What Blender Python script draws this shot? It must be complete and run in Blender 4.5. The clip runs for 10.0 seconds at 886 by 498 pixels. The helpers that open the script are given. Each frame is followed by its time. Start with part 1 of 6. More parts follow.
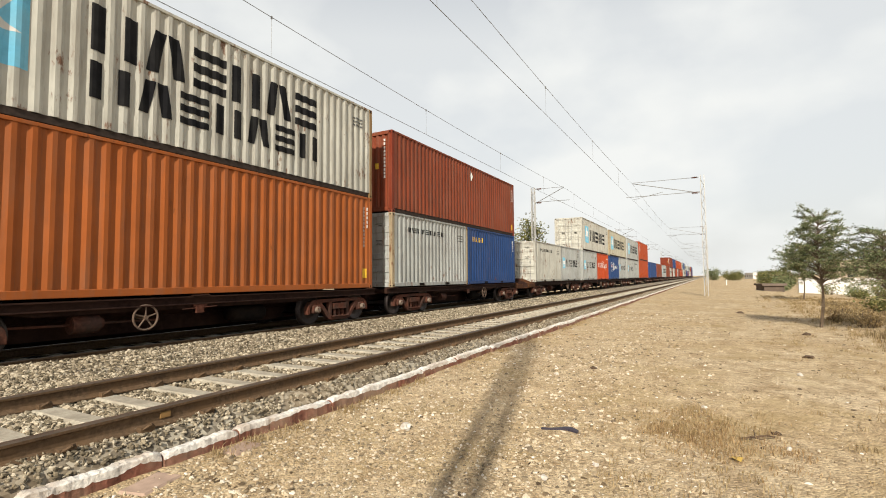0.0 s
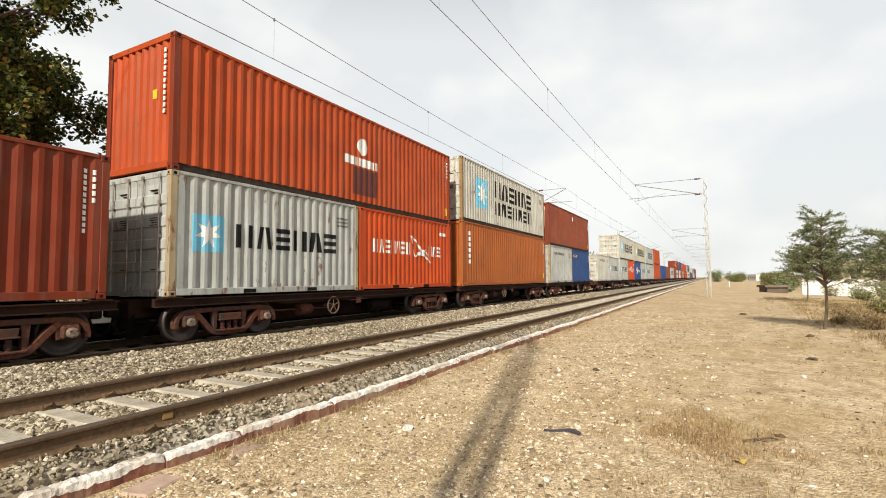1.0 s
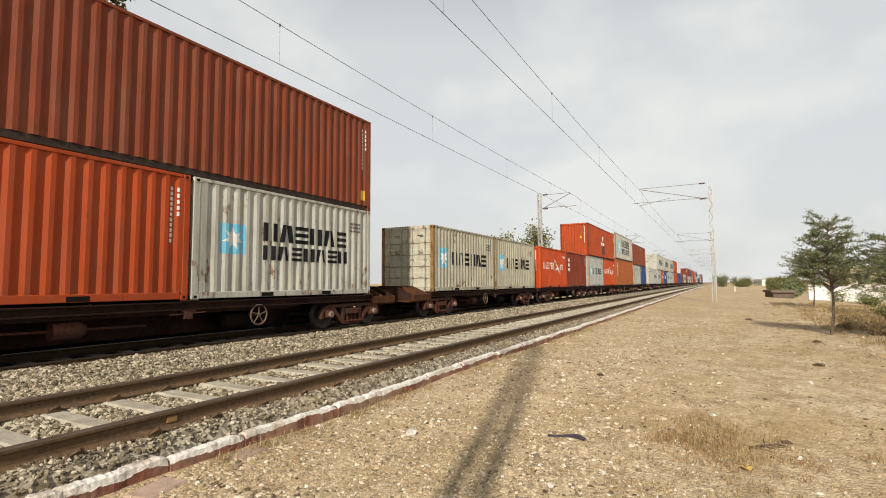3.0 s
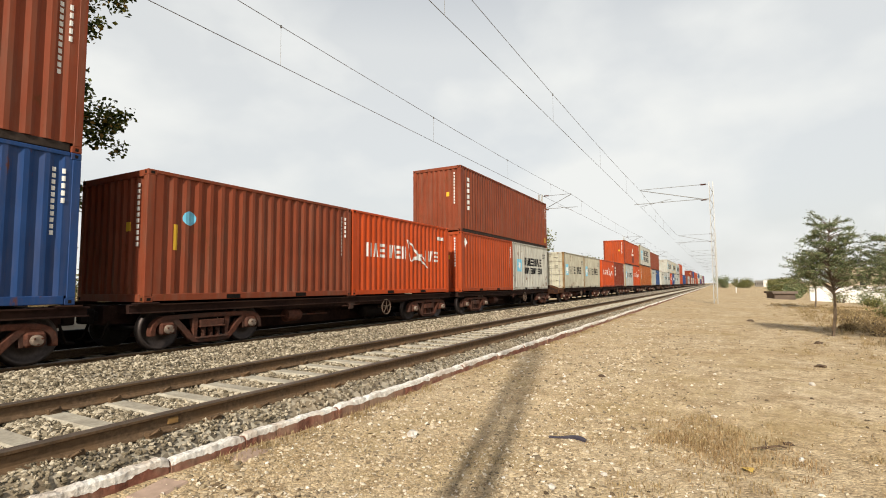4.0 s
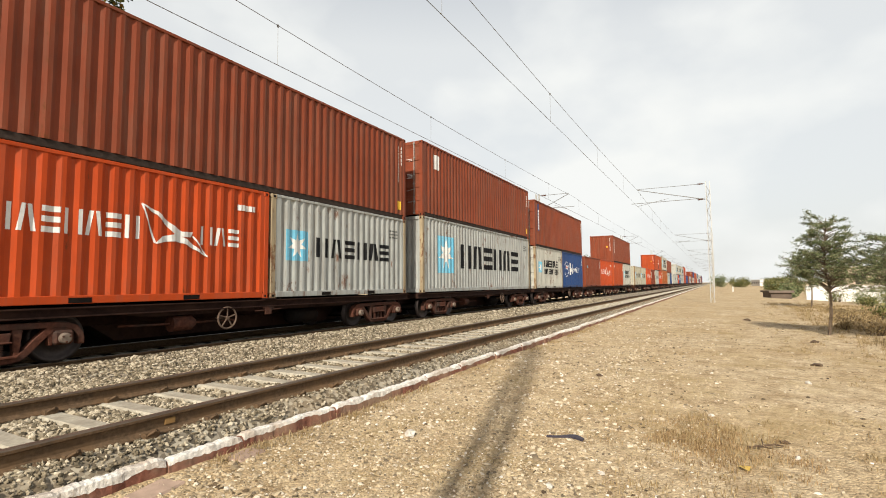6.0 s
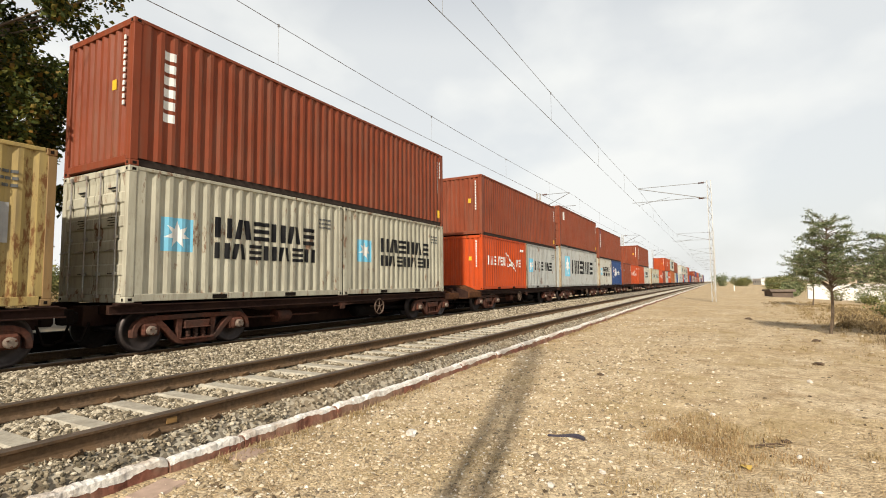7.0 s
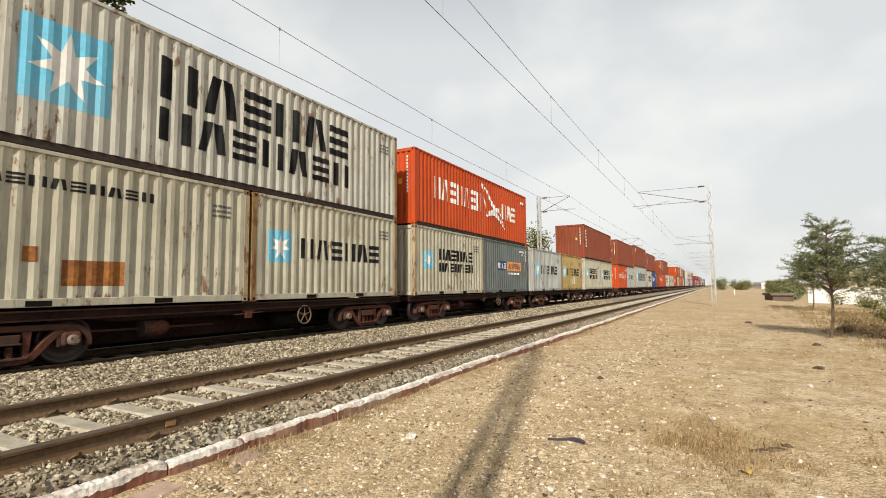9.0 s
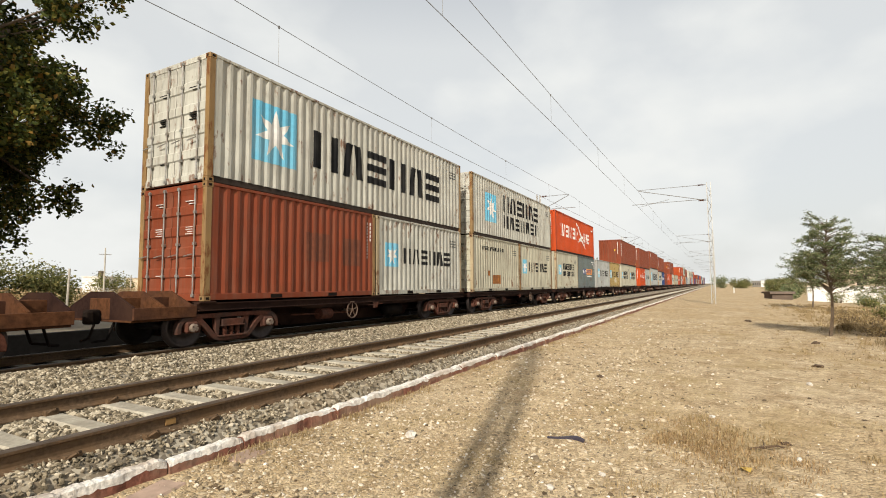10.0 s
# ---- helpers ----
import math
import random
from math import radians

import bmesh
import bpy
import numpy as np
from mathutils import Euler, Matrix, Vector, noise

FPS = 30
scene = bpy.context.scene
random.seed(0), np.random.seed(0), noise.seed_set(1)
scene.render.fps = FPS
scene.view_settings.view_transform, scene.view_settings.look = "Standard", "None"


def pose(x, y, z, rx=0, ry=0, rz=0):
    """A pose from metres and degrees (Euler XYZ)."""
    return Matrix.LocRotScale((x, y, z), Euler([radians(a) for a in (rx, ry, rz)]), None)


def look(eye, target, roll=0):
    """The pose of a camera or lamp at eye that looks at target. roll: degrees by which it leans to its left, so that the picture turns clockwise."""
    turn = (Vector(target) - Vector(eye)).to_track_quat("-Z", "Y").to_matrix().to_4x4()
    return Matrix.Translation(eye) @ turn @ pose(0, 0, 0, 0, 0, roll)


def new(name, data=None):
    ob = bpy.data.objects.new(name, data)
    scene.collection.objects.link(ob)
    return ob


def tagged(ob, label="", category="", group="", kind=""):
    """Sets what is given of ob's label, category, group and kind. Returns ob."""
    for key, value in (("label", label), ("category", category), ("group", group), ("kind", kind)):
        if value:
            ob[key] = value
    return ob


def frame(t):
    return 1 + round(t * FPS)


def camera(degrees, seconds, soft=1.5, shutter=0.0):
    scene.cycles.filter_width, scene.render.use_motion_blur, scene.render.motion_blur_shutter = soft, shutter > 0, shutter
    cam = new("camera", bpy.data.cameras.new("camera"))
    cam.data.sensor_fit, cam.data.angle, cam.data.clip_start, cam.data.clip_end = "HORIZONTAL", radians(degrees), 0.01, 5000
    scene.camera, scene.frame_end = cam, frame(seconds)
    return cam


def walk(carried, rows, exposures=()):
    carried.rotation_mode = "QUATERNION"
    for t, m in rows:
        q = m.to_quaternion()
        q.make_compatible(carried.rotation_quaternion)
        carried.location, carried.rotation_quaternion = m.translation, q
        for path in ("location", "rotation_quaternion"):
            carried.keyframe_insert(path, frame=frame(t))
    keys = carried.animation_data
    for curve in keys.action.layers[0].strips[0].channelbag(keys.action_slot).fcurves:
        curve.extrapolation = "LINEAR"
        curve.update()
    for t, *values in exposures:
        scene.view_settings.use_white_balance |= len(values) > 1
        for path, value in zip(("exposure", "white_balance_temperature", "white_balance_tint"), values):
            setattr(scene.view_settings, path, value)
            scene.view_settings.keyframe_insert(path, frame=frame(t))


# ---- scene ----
cam = camera(83.69, 10.0, soft=1.0)


def aim(yaw, tilt, lean):
    """The camera's pose: yaw to the left of the track's line, tilt up, lean."""
    a, b = radians(yaw), radians(tilt)
    way = Vector((math.cos(a) * math.cos(b), math.sin(a) * math.cos(b), math.sin(b)))
    return look(EYE, EYE + way, lean)


EYE = Vector((0.0, 0.0, 1.158))
PATH = [
    (0, 28.189, 3.306, -0.467), (0.5, 28.267, 3.221, -0.384), (1, 28.434, 3.479, -0.451),
    (1.5, 28.659, 3.550, -0.488), (2, 28.702, 3.679, -0.384), (2.5, 28.797, 3.833, -0.327),
    (4, 29.009, 4.099, -0.302), (4.5, 28.939, 4.077, -0.277), (5, 28.828, 4.194, -0.294),
    (5.5, 28.702, 4.083, -0.328), (7, 28.834, 3.985, -0.469), (7.5, 28.899, 4.007, -0.384),
    (8, 28.858, 4.090, -0.301), (8.5, 28.904, 4.223, -0.301), (9, 28.836, 4.334, -0.345),
    (9.5, 28.817, 4.202, -0.395), (10, 28.805, 4.167, -0.367)]
EXPOSURE = [(0, 0.20), (0.5, 0.27), (1, 0.29), (1.5, 0.16), (2, 0.06), (2.5, 0.0), (4, 0.15), (4.5, 0.16), (5.5, 0.23), (7, 0.24), (7.5, 0.16), (8, 0.09), (8.5, 0.15), (10, 0.14)]
walk(cam, [(t, aim(a, b, c)) for t, a, b, c in PATH], EXPOSURE)

# ---- world and sun ----
SUN_EL, SUN_AZ = 34.5, 14.8          # height of the sun; its shadows run this far to the left of +x
world = bpy.data.worlds.new("sky")
scene.world = world
world.use_nodes = True
wn, wl = world.node_tree.nodes, world.node_tree.links
wn.clear()
sky = wn.new("ShaderNodeTexSky")
sky.sky_type, sky.sun_disc = "NISHITA", False
sky.sun_elevation, sky.sun_rotation = radians(SUN_EL), radians(270 - SUN_AZ)
sky.air_density, sky.dust_density, sky.ozone_density = 1.0, 4.0, 1.0
geo = wn.new("ShaderNodeTexCoord")
stretch = wn.new("ShaderNodeMapping")
stretch.inputs["Scale"].default_value = (1.0, 1.0, 1.7)
cloud = wn.new("ShaderNodeTexNoise")
cloud.inputs["Scale"].default_value, cloud.inputs["Detail"].default_value = 3.6, 5.0
cloud.inputs["Roughness"].default_value = 0.46
ramp = wn.new("ShaderNodeValToRGB")
ramp.color_ramp.elements[0].position, ramp.color_ramp.elements[0].color = 0.45, (0.78, 0.78, 0.78, 1)
ramp.color_ramp.elements[1].position, ramp.color_ramp.elements[1].color = 0.66, (0.99, 0.99, 0.99, 1)
# the haze is thick near the horizon and thins towards the zenith
split = wn.new("ShaderNodeSeparateXYZ")
thin = wn.new("ShaderNodeValToRGB")
thin.color_ramp.elements[0].position, thin.color_ramp.elements[0].color = 0.44, (1.0, 1.0, 1.0, 1)
thin.color_ramp.elements[1].position, thin.color_ramp.elements[1].color = 0.80, (0.15, 0.15, 0.15, 1)
amount = wn.new("ShaderNodeMath")
amount.operation = "MULTIPLY"
veil = wn.new("ShaderNodeMix")
veil.data_type = "RGBA"
veil.inputs["B"].default_value = (8.0, 8.1, 7.9, 1)
bg = wn.new("ShaderNodeBackground")
bg.inputs["Strength"].default_value = 0.1
wout = wn.new("ShaderNodeOutputWorld")
wl.new(geo.outputs["Generated"], stretch.inputs["Vector"])
wl.new(geo.outputs["Generated"], split.inputs[0])
wl.new(split.outputs[2], thin.inputs["Fac"])
wl.new(stretch.outputs[0], cloud.inputs["Vector"])
wl.new(cloud.outputs["Fac"], ramp.inputs["Fac"])
wl.new(ramp.outputs["Color"], amount.inputs[0])
wl.new(thin.outputs["Color"], amount.inputs[1])
wl.new(amount.outputs[0], veil.inputs["Factor"])
wl.new(sky.outputs[0], veil.inputs["A"])
wl.new(veil.outputs["Result"], bg.inputs["Color"])
wl.new(bg.outputs[0], wout.inputs["Surface"])

lamp = bpy.data.lights.new("sun", "SUN")
lamp.energy, lamp.angle, lamp.color = 5.0, radians(1.5), (1.0, 0.93, 0.82)
sun = new("sun", lamp)
sun_way = Vector((math.cos(radians(SUN_AZ)) * math.cos(radians(SUN_EL)),
                  math.sin(radians(SUN_AZ)) * math.cos(radians(SUN_EL)), -math.sin(radians(SUN_EL))))
sun.matrix_basis = look((-40, -12, 40), Vector((-40, -12, 40)) + sun_way)

# ---- places ----
RAIL_NEAR = 5.37          # centre line of the near track, rail top at z = 0
RAIL_FAR = 10.761         # centre line of the train's track
Z_FAR = -0.12             # its rail top
DECK = 0.963              # the wagon's deck over its rails
GROUND = -0.42
GAUGE = 1.745             # between the rails' middles

# ---- helpers of this scene ----
CACHE = {}


def cached(key, make):
    if key not in CACHE:
        CACHE[key] = make()
    return CACHE[key]


def mesh_of(bm, material, smooth=False):
    me = bpy.data.meshes.new("mesh")
    bmesh.ops.recalc_face_normals(bm, faces=bm.faces)
    if smooth:
        for f in bm.faces:
            f.smooth = True
    bm.to_mesh(me)
    bm.free()
    for m in material if isinstance(material, (list, tuple)) else (material,):
        me.materials.append(m)
    return me


def part(name, data, parent, label="", m=None):
    ob = new(name, data)
    ob.parent = parent
    if m is not None:
        ob.matrix_basis = m
    if label:
        ob["label"] = label
    return ob


def thing(name, label, category, m=None, data=None, group="", kind=""):
    ob = tagged(new(name, data), label, category, group, kind)
    if m is not None:
        ob.matrix_basis = m
    return ob


def box(bm, x0, x1, y0, y1, z0, z1, mi=0):
    v = [bm.verts.new(p) for p in ((x0, y0, z0), (x1, y0, z0), (x1, y1, z0), (x0, y1, z0),
                                   (x0, y0, z1), (x1, y0, z1), (x1, y1, z1), (x0, y1, z1))]
    for q in ((0, 3, 2, 1), (4, 5, 6, 7), (0, 1, 5, 4), (1, 2, 6, 5), (2, 3, 7, 6), (3, 0, 4, 7)):
        bm.faces.new([v[i] for i in q]).material_index = mi


def prism(bm, pts, y0, y1, mi=0):
    """A plate with the outline pts in x and z, from y0 to y1."""
    a = [bm.verts.new((x, y0, z)) for x, z in pts]
    b = [bm.verts.new((x, y1, z)) for x, z in pts]
    n = len(pts)
    bm.faces.new(a).material_index = mi
    bm.faces.new(b[::-1]).material_index = mi
    for i in range(n):
        bm.faces.new((a[i], b[i], b[(i + 1) % n], a[(i + 1) % n])).material_index = mi


def rod(bm, p, q, r0, r1=None, n=8, mi=0):
    """A round bar from p to q."""
    p, q = Vector(p), Vector(q)
    r1 = r0 if r1 is None else r1
    turn = (q - p).to_track_quat("Z", "Y").to_matrix()
    a, b = [], []
    for i in range(n):
        d = turn @ Vector((math.cos(2 * math.pi * i / n), math.sin(2 * math.pi * i / n), 0))
        a.append(bm.verts.new(p + d * r0))
        b.append(bm.verts.new(q + d * r1))
    bm.faces.new(a).material_index = mi
    bm.faces.new(b).material_index = mi
    for i in range(n):
        bm.faces.new((a[i], b[i], b[(i + 1) % n], a[(i + 1) % n])).material_index = mi


def lathe(bm, rings, n=28, mi=0, close=True):
    """Rings of (y, radius) turned about the y axis."""
    loops = [[bm.verts.new((r * math.cos(2 * math.pi * i / n), y, r * math.sin(2 * math.pi * i / n)))
              for i in range(n)] for y, r in rings]
    for a, b in zip(loops, loops[1:]):
        for i in range(n):
            bm.faces.new((a[i], a[(i + 1) % n], b[(i + 1) % n], b[i])).material_index = mi
    if close:
        bm.faces.new(loops[0]).material_index = mi
        bm.faces.new(loops[-1]).material_index = mi


def chamfer(bm, w, edges=None):
    bmesh.ops.bevel(bm, geom=list(edges or bm.edges), offset=w, segments=1, affect="EDGES", clamp_overlap=True)


# ---- materials ----
def nodes_of(name):
    mat = bpy.data.materials.new(name)
    mat.use_nodes = True
    nt = mat.node_tree
    return mat, nt.nodes, nt.links, nt.nodes["Principled BSDF"]


def noise_node(n, l, scale, detail=5.0, rough=0.55, vec=None):
    t = n.new("ShaderNodeTexNoise")
    t.inputs["Scale"].default_value, t.inputs["Detail"].default_value = scale, detail
    t.inputs["Roughness"].default_value = rough
    if vec:
        l.new(vec, t.inputs["Vector"])
    return t.outputs["Fac"]


def ramp_node(n, l, fac, stops):
    r = n.new("ShaderNodeValToRGB")
    e = r.color_ramp.elements
    while len(e) < len(stops):
        e.new(0.5)
    for k, (p, c) in zip(e, stops):
        k.position = p
        k.color = (*c, 1) if isinstance(c, tuple) else (c, c, c, 1)
    l.new(fac, r.inputs["Fac"])
    return r.outputs["Color"]


def mix_node(n, l, fac, a, b, kind="MIX"):
    m = n.new("ShaderNodeMix")
    m.data_type, m.blend_type = "RGBA", kind
    for s, v in (("Factor", fac), ("A", a), ("B", b)):
        if hasattr(v, "is_linked"):
            l.new(v, m.inputs[s])
        elif s == "Factor":
            m.inputs[s].default_value = v
        else:
            m.inputs[s].default_value = (*v, 1)
    return m.outputs["Result"]


def math_node(n, l, op, a, b=0.0):
    m = n.new("ShaderNodeMath")
    m.operation = op
    for i, v in enumerate((a, b)):
        if hasattr(v, "is_linked"):
            l.new(v, m.inputs[i])
        else:
            m.inputs[i].default_value = v
    return m.outputs[0]


def bump_node(n, l, height, strength, distance, bsdf):
    b = n.new("ShaderNodeBump")
    b.inputs["Strength"].default_value, b.inputs["Distance"].default_value = strength, distance
    l.new(height, b.inputs["Height"])
    l.new(b.outputs[0], bsdf.inputs["Normal"])


def object_place(n, l, scale=(1, 1, 1), shift=True):
    """Object coordinates, moved by a random step for each object."""
    c = n.new("ShaderNodeTexCoord")
    m = n.new("ShaderNodeMapping")
    m.inputs["Scale"].default_value = scale
    l.new(c.outputs["Object"], m.inputs["Vector"])
    if shift:
        info = n.new("ShaderNodeObjectInfo")
        k = math_node(n, l, "MULTIPLY", info.outputs["Random"], 37.0)
        v = n.new("ShaderNodeCombineXYZ")
        l.new(k, v.inputs[0])
        l.new(k, v.inputs[1])
        l.new(v.outputs[0], m.inputs["Location"])
    return m.outputs[0]


RUST = (0.13, 0.045, 0.016)


def painted_steel(name, colour, wear=0.3, grime=0.35, rough=0.5):
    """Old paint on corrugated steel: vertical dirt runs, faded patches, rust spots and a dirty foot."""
    mat, n, l, b = nodes_of(name)
    c = Vector(colour)
    spot = object_place(n, l)
    runs = object_place(n, l, (2.6, 2.6, 0.22))
    fade = noise_node(n, l, 0.9, 4, vec=spot)
    base = ramp_node(n, l, fade, [(0.3, tuple(c * 0.84)), (0.7, tuple(c * 1.12))])
    streak = noise_node(n, l, 2.4, 6, 0.62, vec=runs)
    dirt = ramp_node(n, l, streak, [(0.46, 0.0), (0.74, grime)])
    base = mix_node(n, l, dirt, base, tuple(Vector((0.16, 0.12, 0.085)) * 0.8 + c * 0.12))
    fine = noise_node(n, l, 13.0, 6, 0.7, vec=object_place(n, l, (1.0, 1.0, 0.18)))
    base = mix_node(n, l, ramp_node(n, l, fine, [(0.54, 0.0), (0.72, grime * 0.8)]), base, tuple(Vector((0.12, 0.085, 0.055)) * 0.7 + c * 0.2))
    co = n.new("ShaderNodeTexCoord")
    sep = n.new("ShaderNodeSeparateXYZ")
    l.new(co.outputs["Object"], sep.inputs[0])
    patch = noise_node(n, l, 5.5, 9, 0.72, vec=object_place(n, l, (1.25, 1.25, 0.42)))
    low = noise_node(n, l, 1.1, 3, vec=spot)
    rust = math_node(n, l, "MULTIPLY", patch, math_node(n, l, "ADD", low, 0.42))
    edge = 0.645 - 0.12 * wear
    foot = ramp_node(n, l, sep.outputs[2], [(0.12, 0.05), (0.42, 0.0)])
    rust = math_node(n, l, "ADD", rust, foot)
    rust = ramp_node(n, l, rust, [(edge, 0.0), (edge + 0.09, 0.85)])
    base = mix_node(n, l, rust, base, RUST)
    l.new(base, b.inputs["Base Color"])
    b.inputs["Roughness"].default_value = rough
    l.new(ramp_node(n, l, patch, [(0.3, rough - 0.08), (0.7, rough + 0.2)]), b.inputs["Roughness"])
    b.inputs["Specular IOR Level"].default_value = 0.13
    bump_node(n, l, noise_node(n, l, 1.7, 4, vec=spot), 0.25, 0.03, b)
    return mat


def plain(name, colour, rough=0.6, metal=0.0, scale=9.0, vary=0.25, bump=0.15, depth=0.01, second=None, shine=0.3):
    """A surface with grain at two scales."""
    mat, n, l, b = nodes_of(name)
    c = Vector(colour)
    spot = object_place(n, l)
    fine = noise_node(n, l, scale, 7, 0.65, vec=spot)
    wide = noise_node(n, l, scale * 0.13, 3, vec=spot)
    base = ramp_node(n, l, fine, [(0.3, tuple(c * (1 - vary))), (0.7, tuple(c * (1 + vary)))])
    other = second or tuple(c * 0.7)
    base = mix_node(n, l, ramp_node(n, l, wide, [(0.42, 0.0), (0.68, 0.8)]), base, other)
    l.new(base, b.inputs["Base Color"])
    b.inputs["Roughness"].default_value, b.inputs["Metallic"].default_value = rough, metal
    b.inputs["Specular IOR Level"].default_value = shine
    bump_node(n, l, fine, bump, depth, b)
    return mat


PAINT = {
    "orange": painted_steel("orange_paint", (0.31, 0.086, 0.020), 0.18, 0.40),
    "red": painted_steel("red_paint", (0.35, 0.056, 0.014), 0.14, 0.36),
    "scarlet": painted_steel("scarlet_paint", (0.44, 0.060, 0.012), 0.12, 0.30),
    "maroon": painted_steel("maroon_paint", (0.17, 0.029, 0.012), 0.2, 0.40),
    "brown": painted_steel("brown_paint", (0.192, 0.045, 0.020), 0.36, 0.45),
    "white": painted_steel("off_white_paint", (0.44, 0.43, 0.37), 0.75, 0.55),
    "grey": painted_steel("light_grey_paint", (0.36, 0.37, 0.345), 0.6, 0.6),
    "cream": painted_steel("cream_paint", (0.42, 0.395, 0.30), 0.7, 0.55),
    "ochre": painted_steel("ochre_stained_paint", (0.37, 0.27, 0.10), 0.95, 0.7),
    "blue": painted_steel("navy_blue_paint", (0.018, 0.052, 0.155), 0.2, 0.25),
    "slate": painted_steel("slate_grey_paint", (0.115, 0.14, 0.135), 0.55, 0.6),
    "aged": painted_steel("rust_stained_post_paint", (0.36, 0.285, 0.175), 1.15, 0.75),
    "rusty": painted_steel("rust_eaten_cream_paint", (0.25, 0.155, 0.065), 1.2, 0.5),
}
SIGN = {
    "black": plain("black_lettering", (0.010, 0.010, 0.011), 0.75, vary=0.3, second=(0.028, 0.027, 0.025), shine=0.07),
    "white": plain("white_lettering", (0.68, 0.67, 0.63), 0.6, vary=0.1, second=(0.5, 0.48, 0.44)),
    "sky": plain("sky_blue_panel", (0.13, 0.42, 0.58), 0.55, vary=0.12, second=(0.2, 0.42, 0.52)),
    "yellow": plain("yellow_sticker", (0.70, 0.42, 0.03), 0.55, vary=0.1),
    "orange": plain("orange_panel", (0.62, 0.24, 0.05), 0.55, vary=0.1),
    "red": plain("red_band", (0.50, 0.06, 0.03), 0.55, vary=0.1),
    "navy": plain("navy_panel", (0.02, 0.045, 0.15), 0.55, vary=0.1),
    "rust": plain("raw_rust", (0.26, 0.10, 0.025), 0.85, 0, 14, 0.45, 0.4, 0.01, (0.13, 0.05, 0.02)),
    "faded": plain("faded_brown_patch", (0.135, 0.040, 0.018), 0.6, vary=0.25),
    "ochre": plain("faded_ochre_mark", (0.28, 0.16, 0.055), 0.8, vary=0.4),
    "ink": plain("worn_grey_print", (0.11, 0.11, 0.105), 0.75, vary=0.3, shine=0.07),
    "pale": plain("pale_repair_paint", (0.36, 0.35, 0.33), 0.6, vary=0.12),
    "patch": plain("darker_repair_paint", (0.10, 0.022, 0.014), 0.55, vary=0.2),
}
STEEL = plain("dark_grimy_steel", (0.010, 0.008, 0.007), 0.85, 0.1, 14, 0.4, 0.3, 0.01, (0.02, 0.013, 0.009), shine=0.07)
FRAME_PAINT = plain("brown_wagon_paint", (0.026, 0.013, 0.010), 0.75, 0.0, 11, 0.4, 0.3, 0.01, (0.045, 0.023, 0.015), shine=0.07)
BOGIE_PAINT = plain("rusty_cast_steel", (0.092, 0.036, 0.023), 0.75, 0.1, 16, 0.45, 0.4, 0.01, (0.045, 0.036, 0.030), shine=0.07)
WHEEL_STEEL = plain("worn_wheel_steel", (0.06, 0.047, 0.042), 0.5, 0.6, 20, 0.3, 0.2, 0.004)
CAP_STEEL = plain("bare_axle_cap", (0.22, 0.17, 0.13), 0.6, 0.3, 22, 0.3, 0.2, 0.004)
WHEEL_RIM = plain("brown_worn_handwheel", (0.15, 0.10, 0.07), 0.6, 0.2, 18, 0.35, 0.2, 0.004)
BAR_STEEL = plain("galvanised_bar", (0.36, 0.36, 0.34), 0.45, 0.6, 18, 0.25, 0.1, 0.003, (0.25, 0.17, 0.11))
PLATFORM_RUST = plain("rusted_end_platform", (0.085, 0.036, 0.016), 0.8, 0.0, 9, 0.5, 0.4, 0.01, (0.055, 0.027, 0.019), shine=0.07)
RAIL_RUST = plain("rusty_rail_web", (0.11, 0.072, 0.043), 0.8, 0.1, 25, 0.45, 0.4, 0.006, (0.14, 0.085, 0.045), shine=0.07)
RAIL_HEAD = plain("worn_rail_head", (0.13, 0.098, 0.072), 0.5, 0.4, 8, 0.25, 0.1, 0.003)
CONCRETE = plain("pale_sleeper_concrete", (0.37, 0.335, 0.26), 0.85, 0, 24, 0.28, 0.4, 0.01, (0.24, 0.21, 0.16))

# shade in the recess below an upper box, put into the rail's colour
SHADE_RAIL = plain("shade_black_rail", (0.045, 0.034, 0.028), 0.85, 0, 12, 0.4, 0.2, 0.01, shine=0.07)

# ---- containers ----
T, F = True, False
WIDE, PITCH, DEPTH = 2.438, 0.278, 0.036
STEPS = ((0.0, 0.0), (0.072, 0.0), (0.140, DEPTH), (0.210, DEPTH))


def breaks(length):
    """Where the side wall bends: (x, depth) from one post to the other."""
    a = length / 2 - 0.13
    out, count = [], int(2 * a / PITCH)
    start = -count * PITCH / 2
    out.append((-a, 0.0))
    for i in range(count):
        for x, d in STEPS:
            out.append((start + i * PITCH + x, d))
    out += [(start + count * PITCH, 0.0), (a, 0.0)]
    return [p for i, p in enumerate(out) if i == 0 or p[0] - out[i - 1][0] > 1e-4]


def depth_at(x, pts):
    for (x0, d0), (x1, d1) in zip(pts, pts[1:]):
        if x0 <= x <= x1:
            return d0 + (d1 - d0) * (x - x0) / (x1 - x0)
    return 0.0


def side_mesh(length, high, material):
    bm = bmesh.new()
    pts = breaks(length)
    y = -WIDE / 2 + 0.012
    rows = [[bm.verts.new((x, y + d, z)) for x, d in pts] for z in (0.16, high - 0.07)]
    for i in range(len(pts) - 1):
        bm.faces.new((rows[0][i], rows[0][i + 1], rows[1][i + 1], rows[1][i]))
    back = [bm.verts.new((x, y + 0.06, z)) for x, z in ((pts[0][0], 0.16), (pts[-1][0], 0.16), (pts[-1][0], high - 0.07), (pts[0][0], high - 0.07))]
    bm.faces.new(back)
    return mesh_of(bm, material)


